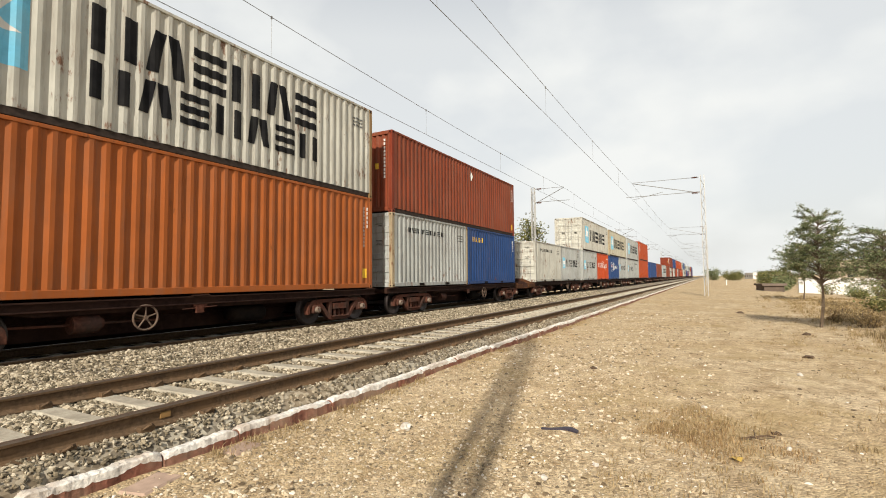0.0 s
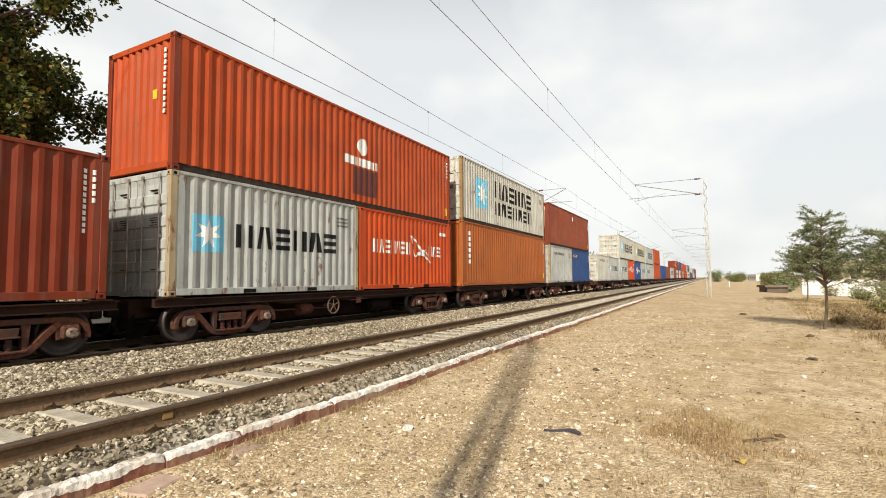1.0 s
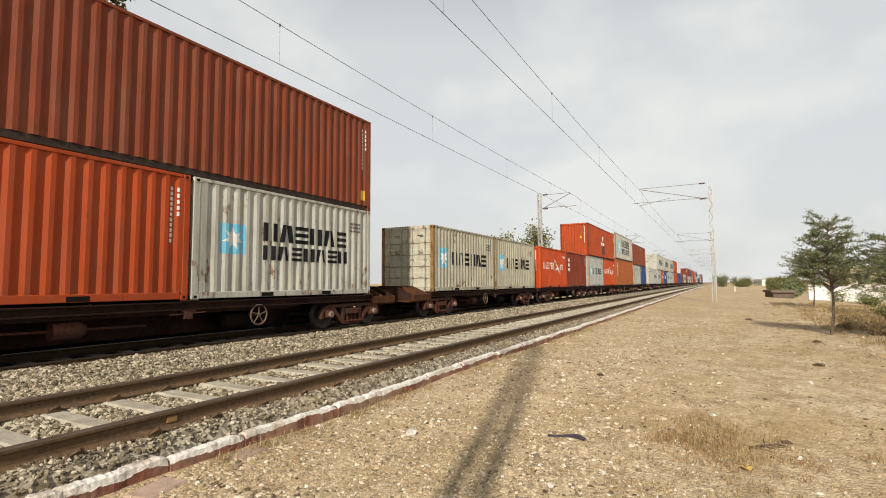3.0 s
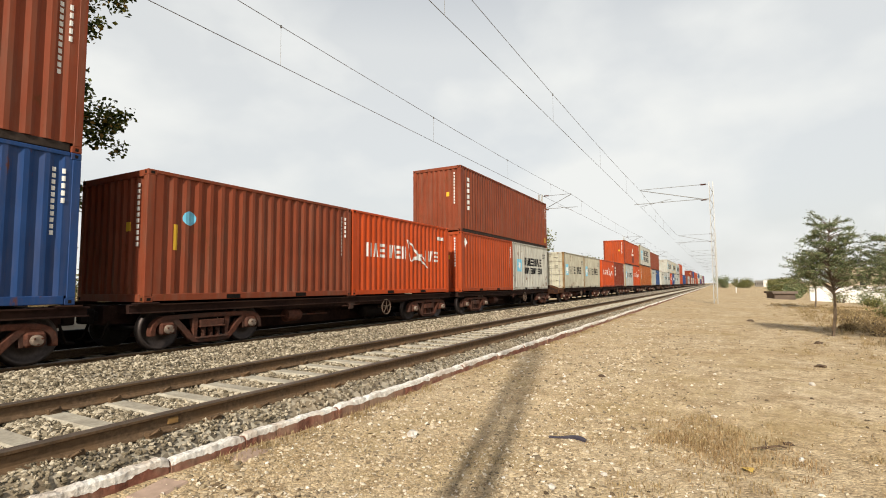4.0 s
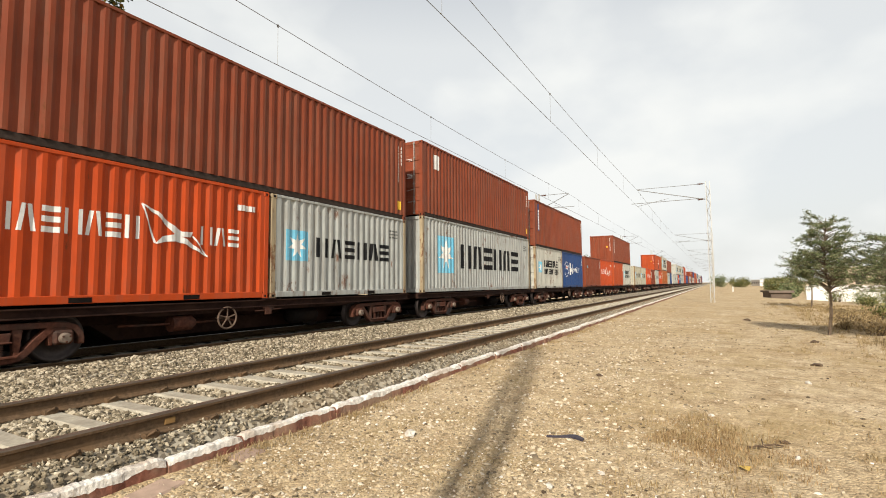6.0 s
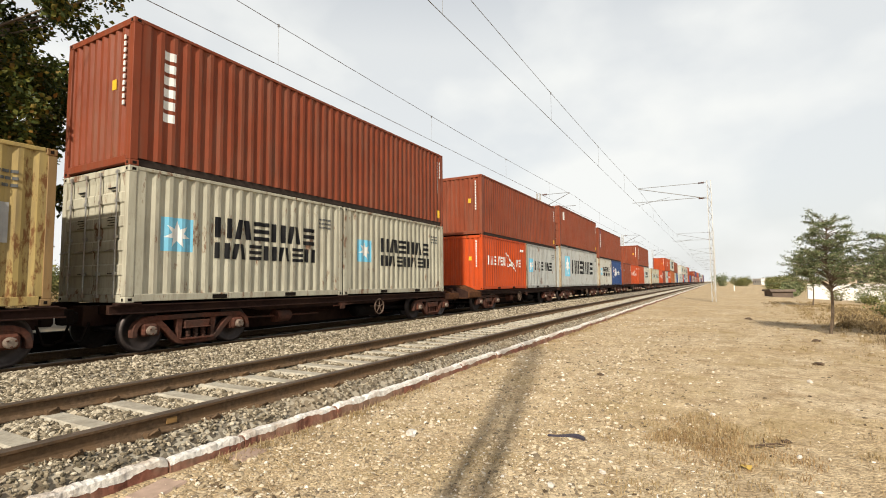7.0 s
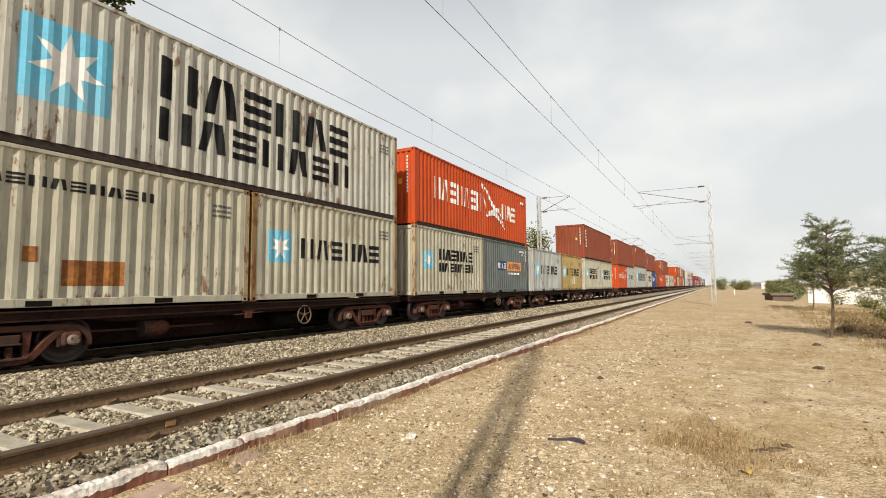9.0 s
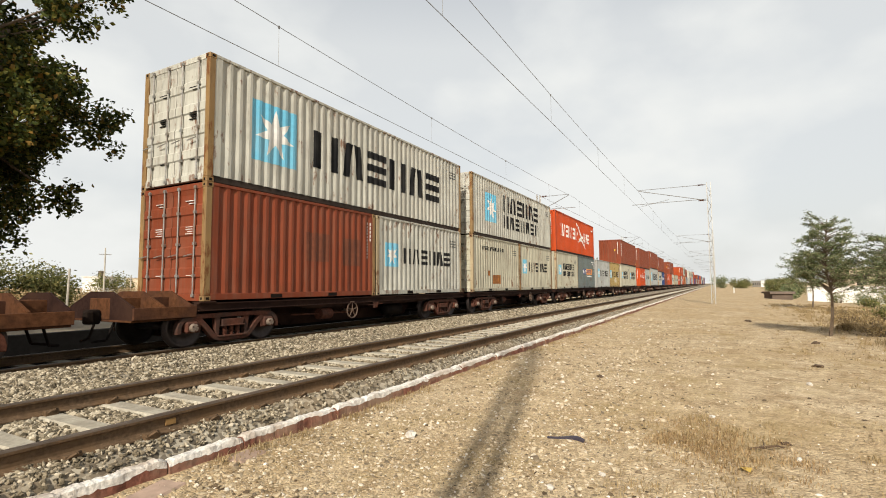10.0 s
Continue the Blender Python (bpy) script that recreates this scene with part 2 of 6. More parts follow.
def end_mesh(high, material):
    """The corrugated blind end, facing -x."""
    bm = bmesh.new()
    w = WIDE / 2 - 0.12
    n = 9
    step = 2 * w / n
    pts = []
    for i in range(n):
        for a, d in ((0.0, 0.0), (0.28, 0.0), (0.5, 0.045), (0.78, 0.045)):
            pts.append((-w + (i + a) * step, d))
    pts.append((w, 0.0))
    rows = [[bm.verts.new((0.02 + d, y, z)) for y, d in pts] for z in (0.15, high - 0.1)]
    for i in range(len(pts) - 1):
        bm.faces.new((rows[0][i], rows[0][i + 1], rows[1][i + 1], rows[1][i]))
    bm.faces.new([bm.verts.new((0.08, y, z)) for y, z in ((-w, 0.15), (w, 0.15), (w, high - 0.1), (-w, high - 0.1))])
    return mesh_of(bm, material)


def door_mesh(high, material):
    """One leaf, facing -x, from y = 0.01 to the post, with pressed panels, as one folded plate."""
    bm = bmesh.new()
    z0, z1, n = 0.16, high - 0.13, 5
    front = []
    step = (z1 - z0) / n
    for i in range(n):
        z = z0 + i * step
        front += [(0.016, z + (0.0 if i == 0 else 0.09)), (0.042, z + 0.12), (0.042, z + step - 0.12), (0.016, z + step - 0.09)]
    front[-1] = (0.016, z1)
    prism(bm, front + [(0.07, z1), (0.07, z0)], 0.01, WIDE / 2 - 0.125)
    return mesh_of(bm, material)


def bar_mesh(high):
    bm = bmesh.new()
    rod(bm, (-0.015, 0, 0.10), (-0.015, 0, high - 0.06), 0.017, n=8)
    for z in (0.12, 0.55, 1.25, high - 0.65, high - 0.1):
        box(bm, -0.035, 0.02, -0.04, 0.04, z - 0.03, z + 0.03)
    rod(bm, (-0.045, 0, 1.02), (-0.045, 0.30, 0.98), 0.012, n=6)
    return mesh_of(bm, BAR_STEEL)


def casting_mesh(material):
    bm = bmesh.new()
    box(bm, 0, 0.178, 0, 0.162, 0, 0.118)
    chamfer(bm, 0.012)
    # dark oval holes in the three outer faces
    box(bm, -0.002, 0.003, 0.055, 0.107, 0.03, 0.085, 1)
    box(bm, 0.055, 0.13, -0.002, 0.003, 0.03, 0.085, 1)
    return mesh_of(bm, (material, STEEL))


def bar_box(x0, x1, y0, y1, z0, z1, material, w=0.008):
    bm = bmesh.new()
    box(bm, x0, x1, y0, y1, z0, z1)
    chamfer(bm, w)
    return mesh_of(bm, material)


def roof_mesh(length, material):
    bm = bmesh.new()
    a, n = length / 2 - 0.12, int(length / 0.21)
    pts = [(-a + 2 * a * (i + f) / n, 0.02 * d) for i in range(n) for f, d in ((0, 0), (0.3, 0), (0.5, 1), (0.8, 1))] + [(a, 0)]
    w = WIDE / 2 - 0.06
    rows = [[bm.verts.new((x, y, -d)) for x, d in pts] for y in (-w, w)]
    for i in range(len(pts) - 1):
        bm.faces.new((rows[0][i], rows[0][i + 1], rows[1][i + 1], rows[1][i]))
    return mesh_of(bm, material)


def floor_mesh(length, material):
    bm = bmesh.new()
    a = length / 2 - 0.1
    box(bm, -a, a, -WIDE / 2 + 0.07, WIDE / 2 - 0.07, 0.11, 0.15)
    n = int(length / 0.6)
    for i in range(n):
        x = -a + 2 * a * (i + 0.5) / n
        box(bm, x - 0.03, x + 0.03, -WIDE / 2 + 0.07, WIDE / 2 - 0.07, 0.03, 0.11)
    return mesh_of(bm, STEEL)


def rail_mesh(length, material):
    """The bottom side rail with its dark forklift pockets."""
    bm = bmesh.new()
    a = length / 2 - 0.17
    box(bm, -a, a, -0.03, 0.03, 0.0, 0.14)
    chamfer(bm, 0.008)
    if length < 7:
        for x in (-1.03, 1.03):
            box(bm, x - 0.18, x + 0.18, -0.034, -0.02, 0.012, 0.105, 1)
    return mesh_of(bm, (material, STEEL))


def sheet_mesh(shapes, length, material, proud=0.003):
    """Flat figures (lists of x, z) laid on the bent side wall, following its folds."""
    pts = breaks(length)
    bm = bmesh.new()
    for s in shapes:
        c = [bm.verts.new((x, 0, z)) for x, z in s]
        bm.faces.new(c)
    lo = min(v.co.x for v in bm.verts)
    hi = max(v.co.x for v in bm.verts)
    for x, _ in pts:
        if lo < x < hi:
            bmesh.ops.bisect_plane(bm, geom=list(bm.verts) + list(bm.edges) + list(bm.faces), dist=1e-5,
                                   plane_co=(x, 0, 0), plane_no=(1, 0, 0))
    for v in bm.verts:
        v.co.y = -WIDE / 2 + 0.012 - proud + depth_at(v.co.x, pts)
    me = bpy.data.meshes.new("mesh")
    bm.to_mesh(me)
    bm.free()
    me.materials.append(material)
    return me


def blocks(count, x0, x1, z0, z1, slit=0.2):
    """A word as plain bars: by turns two upright bars, two leaning bars and three lying bars; solid bars with no slit."""
    out, step, h = [], (x1 - x0) / count, z1 - z0
    for i in range(count):
        a, b = x0 + i * step, x0 + (i + 0.82) * step
        w = (b - a) * (0.30 if slit > 0.15 else 0.24)
        if slit == 0:
            out.append([(a, z0), (b, z0), (b, z1), (a, z1)])
        elif i % 3 == 0:
            out += [[(a, z0), (a + w, z0), (a + w, z1), (a, z1)], [(b - w, z0), (b, z0), (b, z1), (b - w, z1)]]
        elif i % 3 == 1:
            m = (a + b) / 2
            out += [[(a, z0), (a + w, z0), (m - 0.01, z1), (m - 0.01 - w, z1)], [(b - w, z0), (b, z0), (m + 0.01 + w, z1), (m + 0.01, z1)]]
        else:
            for j in range(3):
                z = z0 + j * h * 0.39
                out.append([(a, z), (b, z), (b, z + h * 0.22), (a, z + h * 0.22)])
    return out


def column(count, x0, x1, z0, z1):
    """Small upright writing as plain bars, one under the other."""
    step = (z1 - z0) / count
    return [[(x0, z0 + i * step), (x1, z0 + i * step), (x1, z0 + (i + 0.68) * step), (x0, z0 + (i + 0.68) * step)]
            for i in range(count)]


def square(x0, x1, z0, z1):
    return [[(x0, z0), (x1, z0), (x1, z1), (x0, z1)]]


def star(x, z, r, points=7):
    """A star as kites from its middle."""
    out = []
    for i in range(points):
        a = math.pi / 2 + 2 * math.pi * i / points
        h = math.pi / points
        out.append([(x, z), (x + 0.42 * r * math.cos(a - h), z + 0.42 * r * math.sin(a - h)),
                    (x + r * math.cos(a), z + r * math.sin(a)),
                    (x + 0.42 * r * math.cos(a + h), z + 0.42 * r * math.sin(a + h))])
    return out


def disc(x, z, r, n=20):
    return [[(x + r * math.cos(2 * math.pi * i / n), z + r * math.sin(2 * math.pi * i / n)) for i in range(n)]]


def ring(x, z, r, w, n=24):
    """A round band as short strips."""
    p = [(math.cos(2 * math.pi * i / n), math.sin(2 * math.pi * i / n)) for i in range(n + 1)]
    return [[(x + r * a[0], z + r * a[1]), (x + r * b[0], z + r * b[1]), (x + (r - w) * b[0], z + (r - w) * b[1]), (x + (r - w) * a[0], z + (r - w) * a[1])]
            for a, b in zip(p, p[1:])]


def marks_of(kind, length, high):
    """What is painted on the near side: (part name, figures, colour, label)."""
    a = length / 2
    big = length > 7
    k = 1.75 if big else 1.0
    zc = high * 0.52
    out = []

    def add(name, figures, colour, label):
        out.append((name, figures, colour, label))

    if kind in ("star", "star_two", "star_patched"):
        two = kind == "star_two"
        # middle and half width of the panel, the word's start and end, from the back; its height
        sx, s, x0, x1, h = {(F, F): (0.90, 0.40, 1.60, 5.13, 0.54), (F, T): (1.00, 0.34, 1.86, 5.02, 0.45),
                            (T, F): (1.90, 0.74, 3.25, 10.5, 1.04), (T, T): (2.25, 0.70, 3.84, 9.8, 0.86)}[(big, two)]
        add("panel", square(sx - s - a, sx + s - a, zc - s, zc + s), "sky", "sky-blue square panel")
        add("emblem", star(sx - a, zc, s * 0.86), "white", "white seven-pointed star")
        if not two:
            add("lettering", blocks(6, x0 - a, x1 - a, zc - h / 2, zc + h / 2), "black", "black word drawn as bars")
        else:
            g = 0.10 * k
            add("lettering", blocks(6, x0 - a, x1 - a, zc + g * 0.2, zc + g * 0.2 + h), "black", "black word drawn as bars")
            add("lettering", blocks(7, x0 - a, x1 - a, zc - g * 0.9 - h * 0.78, zc - g * 0.9), "black", "second black word drawn as bars")
        if kind == "star_patched":
            add("patch", square(2.75 - a, 3.0 - a, 0.42, 0.82), "white", "square of fresh pale paint")
            add("patch", square(3.4 - a, 3.75 - a, 0.46, 1.0), "white", "square of fresh pale paint")
            add("patch", square(5.0 - a, 5.45 - a, zc - 0.35, zc + 0.28), "pale", "square of grey repair paint")
    elif kind in ("line", "line_rust"):
        if kind == "line_rust":
            add("patch", square(-a + 2.3, -a + 3.3, 0.36, 0.80), "rust", "square rusty repair patch")
            add("patch", square(-a + 1.75, -a + 1.95, 0.75, 1.0), "rust", "small rusty patch")
        add("lettering", blocks(10, -a + 0.9, a - 2.2, high - 0.62, high - 0.44), "black", "small black words drawn as bars")
    elif kind in ("sud", "sud_wide"):
        zz = zc + (0.08 if kind == "sud" else 0.15)
        h = 0.22 if kind == "sud" else 0.44
        add("lettering", blocks(7, -a + length * 0.12, -a + length * 0.50, zz - h, zz + h, 0.12), "white", "white word drawn as bars")
        add("lettering", blocks(3, -a + length * 0.70, -a + length * 0.87, zz - h * 1.1, zz + h * 0.7, 0.12), "white", "short white word drawn as bars")
        x, q = -a + length * 0.61, length * 0.235 / 430
        upper = [((-215, 170), (-200, 150)), ((-120, 125), (-125, 100)), ((-40, 50), (-60, 25)), ((40, -2), (0, -40)), ((112, 2), (98, -38))]
        lower = [((-130, -98), (-126, -104)), ((-90, -48), (-60, -82)), ((0, -22), (0, -76)), ((70, -55), (60, -92)), ((215, -172), (212, -178))]
        wings = [[(-217, 168), (-205, 160), (-124, -92), (-134, -100)], [(106, -30), (116, -25), (216, -172), (204, -168)]]
        for strip in (wings[:1], wings[1:], *([[p[0], p[1], n[1], n[0]] for p, n in zip(s, s[1:])] for s in (upper, lower))):
            add("emblem", [[(x + px * q, zz + pz * q * 0.85) for px, pz in w] for w in strip], "white", "white winged emblem")
        add("small_lettering", blocks(5, a - 0.9, a - 0.4, high - 0.55, high - 0.42, 0), "white", "small white bars")
    elif kind == "script":
        add("emblem", ring(-a + 1.15, zc, 0.56, 0.05), "white", "round white band")
        add("flag", [[(-a + 0.86, zc - 0.34), (-a + 0.94, zc - 0.34), (-a + 0.94, zc + 0.34), (-a + 0.86, zc + 0.34)],
                     [(-a + 0.94, zc + 0.04), (-a + 1.30, zc - 0.02), (-a + 1.52, zc - 0.02), (-a + 1.52, zc + 0.24), (-a + 1.30, zc + 0.24), (-a + 0.94, zc + 0.32)]], "white", "white flag")
        add("flag_band", [[(-a + 0.96, zc + 0.13), (-a + 1.30, zc + 0.07), (-a + 1.52, zc + 0.07), (-a + 1.52, zc + 0.14), (-a + 1.30, zc + 0.14), (-a + 0.96, zc + 0.22)]], "red", "red band on the flag")
        lean = 0.10
        figures = []
        for i, (w, h0, h1) in enumerate(((0.42, -0.42, 0.5), (0.24, -0.2, 0.12), (0.2, -0.3, 0.42), (0.34, -0.2, 0.1),
                                         (0.24, -0.2, 0.1), (0.16, -0.2, 0.14), (0.16, -0.2, 0.24), (0.22, -0.2, 0.12), (0.26, -0.2, 0.14))):
            x = -a + 2.0 + i * 0.34
            figures.append([(x, zc + h0), (x + w * 0.55, zc + h0), (x + w * 0.55 + lean, zc + h1), (x + lean, zc + h1)])
        add("lettering", figures, "white", "slanting white word drawn as bars")
    elif kind == "pair":
        add("panel", square(-a + 1.7, -a + 2.95, zc - 0.22, zc + 0.25), "navy", "navy panel")
        add("panel", square(-a + 3.0, -a + 5.05, zc - 0.22, zc + 0.25), "orange", "orange panel")
        add("lettering", blocks(3, -a + 1.85, -a + 2.85, zc - 0.13, zc + 0.15, 0.1), "white", "white bars on the panel")
        add("lettering", blocks(8, -a + 3.12, -a + 4.95, zc - 0.12, zc + 0.16, 0.1), "navy", "navy bars on the panel")
        add("small_lettering", blocks(9, -a + 3.15, -a + 4.75, zc - 0.42, zc - 0.32, 0), "white", "small white bars")
        add("small_lettering", blocks(7, a - 1.15, a - 0.45, high - 0.42, high - 0.33, 0), "white", "small white bars")
        add("small_lettering", blocks(2, a - 0.85, a - 0.62, high - 0.58, high - 0.49, 0), "white", "small white bars")
    elif kind == "yellow_word":
        add("lettering", blocks(4, -a + 0.5, -a + 1.7, high - 0.62, high - 0.40, 0.1), "yellow", "yellow word drawn as bars")
    elif kind == "column":
        add("lettering", column(6, -a + 0.62, -a + 0.86, high * 0.35, high * 0.88), "white", "white upright word drawn as bars")
    elif kind == "column_low":
        add("lettering", column(3, -a + 0.5, -a + 0.85, high * 0.45, high * 0.85), "white", "white upright word drawn as bars")
    elif kind == "label_column":
        add("panel", square(-a + 0.7, -a + 1.0, high * 0.35, high * 0.93), "navy", "navy upright panel")
        add("lettering", column(7, -a + 0.76, -a + 0.94, high * 0.38, high * 0.82), "white", "white bars on the upright panel")
    elif kind == "peak":
        x = a - 5.9
        add("emblem", disc(x, high * 0.66, 0.27), "white", "round white emblem")
        add("lettering", blocks(8, x - 0.85, x + 0.85, high * 0.44, high * 0.53, 0), "white", "white word drawn as bars")
        add("patch", square(x - 0.5, x + 0.75, high * 0.13, high * 0.42), "patch", "darker repaired panel")
    elif kind == "patched":
        add("patch", square(-a + 3.0, -a + 3.9, high * 0.38, high * 0.68), "faded", "faded square patch")
        add("patch", square(-a + 4.5, -a + 5.3, high * 0.35, high * 0.66), "faded", "faded square patch")
    elif kind == "placard":
        add("placard", square(-a + 0.95, -a + 1.35, high * 0.68, high * 0.88), "white", "white paper placard")
    elif kind == "crest":
        add("emblem", star(a - 5.6, high * 0.83, 0.22, 4), "white", "small white emblem")
    elif kind == "roundel":
        add("emblem", disc(-a + 0.9, high * 0.66, 0.15), "sky", "small blue roundel")
        add("sticker", square(-a + 0.55, -a + 0.65, high * 0.4, high * 0.6), "yellow", "yellow sticker")
    # the numbers by the front post, as bars
    dark = kind in ("star", "star_two", "star_patched", "line", "line_rust")
    if kind not in ("sud", "sud_wide"):
        if dark:
            f = []
            for j in range(3):
                f += blocks(4 + j % 2, a - 0.95, a - 0.5, high - 0.5 - 0.11 * j, high - 0.45 - 0.11 * j, 0)
            add("small_lettering", f, "ink", "small grey bars")
        else:
            add("small_lettering", column(11, a - 0.42, a - 0.36, high * 0.45, high * 0.9) + column(5, a - 0.28, a - 0.23, high * 0.66, high * 0.9),
                "white", "small white upright bars")
    if kind in ("none", "column", "placard", "peak", "crest") and big:
        add("sticker", square(a - 0.5, a - 0.28, 0.32, 0.62), "yellow", "yellow warning sticker")
    return out


def container(length, high, colour, kind, doors, m, label, posts=None, upper=False, group="containers on the train"):
    """A shipping box; -x is the end that faces back along the train."""
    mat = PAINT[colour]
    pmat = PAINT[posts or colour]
    ob = thing("shipping_container", label, "container", m, group=group)
    a, w = length / 2, WIDE / 2
    key = (length, high, colour)
    turn = pose(0, 0, 0, 0, 0, 180)
    side = cached(("side", *key), lambda: side_mesh(length, high, mat))
    part("side_panel", side, ob)
    part("side_panel", side, ob, m=turn)
    part("roof", cached(("roof", length, colour), lambda: roof_mesh(length, mat)), ob, m=pose(0, 0, high - 0.015))
    part("floor_frame", cached(("floor", length), lambda: floor_mesh(length, mat)), ob)
    post = cached(("post", high, posts or colour), lambda: bar_box(0, 0.15, 0, 0.13, 0.118, high - 0.118, pmat))
    cast = cached(("cast", posts or colour), lambda: casting_mesh(pmat))
    for sx in (-1, 1):
        for sy in (-1, 1):
            flip = {(-1, -1): 0, (1, -1): 90, (1, 1): 180, (-1, 1): 270}[(sx, sy)]
            part("corner_post", post, ob, m=pose(sx * (a - 0.002), sy * (w - 0.002), 0, 0, 0, flip))
            for z in (0, high - 0.118):
                part("corner_casting", cast, ob, m=pose(sx * a, sy * w, z, 0, 0, flip))
    low = cached(("low", length, colour, upper), lambda: rail_mesh(length, SHADE_RAIL if upper else mat))
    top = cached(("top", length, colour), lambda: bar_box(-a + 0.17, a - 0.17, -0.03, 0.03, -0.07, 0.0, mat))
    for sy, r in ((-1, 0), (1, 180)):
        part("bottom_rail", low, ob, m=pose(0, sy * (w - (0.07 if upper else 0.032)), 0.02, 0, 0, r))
        part("top_rail", top, ob, m=pose(0, sy * (w - 0.032), high, 0, 0, r))
    header = cached(("head", colour), lambda: bar_box(0, 0.1, -w + 0.16, w - 0.16, -0.13, 0, mat))
    sill = cached(("sill", colour), lambda: bar_box(0, 0.1, -w + 0.16, w - 0.16, 0, 0.15, mat))
    blind = cached(("blind", high, colour), lambda: end_mesh(high, mat))
    for sx, r in ((-1, 0), (1, 180)):
        part("header", header, ob, m=pose(sx * (a - 0.006), 0, high - 0.004, 0, 0, r))
        part("sill", sill, ob, m=pose(sx * (a - 0.006), 0, 0.06 if upper else 0.004, 0, 0, r))
        if (sx < 0) == doors:
            leaf = cached(("leaf", high, colour), lambda: door_mesh(high, mat))
            bars = cached(("bars", high), lambda: bar_mesh(high))
            for f in (-1, 1):
                mm = pose(sx * a, 0, 0, 0, 0, r) @ (Matrix.Identity(4) if f > 0 else Matrix.Translation((0, -w + 0.115, 0)))
                d = part("door", leaf, ob, m=mm)
                for y in (0.24, 0.82):
                    part("lock_bar", bars, d, "galvanised locking bar", m=pose(0, y, 0))
                if sx < 0:
                    part("placard", cached(("doorbars", colour), lambda: bars_sheet(colour)), d, "small printed bars", m=pose(0.0, 0, 0))["kind"] = "stuff"
        else:
            wall = part("end_wall", blind, ob, m=pose(sx * a, 0, 0, 0, 0, r))
            if sx < 0 and colour in ("red", "scarlet", "brown", "maroon"):
                part("end_lettering", cached(("endbars", high), lambda: end_bars(high)), wall, "small white upright bars")["kind"] = "stuff"
                part("sticker", cached(("endsticker", high), lambda: bar_box(0.012, 0.03, -w + 0.58, -w + 0.72, high * 0.54, high * 0.61, SIGN["yellow"], 0.002)), wall, "yellow warning sticker")
    for i, (name, figures, colour2, text) in enumerate(marks_of(kind, length, high)):
        if name == "lettering" and length > 7:
            for j, figure in enumerate(figures):
                part("letter_bar", cached(("bar", kind, length, high, i, j), lambda f=figure, c=colour2, p=0.003 * (i + 1): sheet_mesh([f], length, SIGN[c], p)), ob)
            continue
        me = cached(("mark", kind, length, high, i), lambda f=figures, c=colour2, p=0.003 * (i + 1): sheet_mesh(f, length, SIGN[c], p))
        mark = part(name, me, ob, text)
        if name in ("small_lettering", "lettering"):
            mark["kind"] = "stuff"
    return ob


def end_bars(high):
    bm = bmesh.new()
    for i in range(11):
        box(bm, 0.012, 0.032, -WIDE / 2 + 0.30, -WIDE / 2 + 0.36, high * (0.42 + 0.045 * i), high * (0.45 + 0.045 * i))
    return mesh_of(bm, SIGN["white"])


def bars_sheet(colour):
    bm = bmesh.new()
    for z, w in ((2.20, 0.45), (2.14, 0.25), (1.62, 0.4), (1.57, 0.4), (1.52, 0.3), (1.47, 0.4), (0.55, 0.3)):
        box(bm, 0.008, 0.045, 0.34, 0.34 + w * 0.6, z, z + 0.015)
    return mesh_of(bm, SIGN["black" if colour in ("white", "grey", "cream", "aged") else "white"])


# ---- ground ----
def ground_z(x, y):
    z = GROUND
    if y > 4.3:
        z -= 0.16 * min(1.0, (y - 4.3) / 1.0)
    if y < -4.5:
        z -= 0.05 * min(8.0, -4.5 - y)
    z += 0.05 * noise.noise((x * 0.25, y * 0.25, 0.3)) + 0.018 * noise.noise((x * 1.1, y * 1.1, 5.0))
    if abs(x) > 60 or abs(y) > 40:
        z += 0.25 * noise.noise((x * 0.02, y * 0.02, 2.0))
    return z


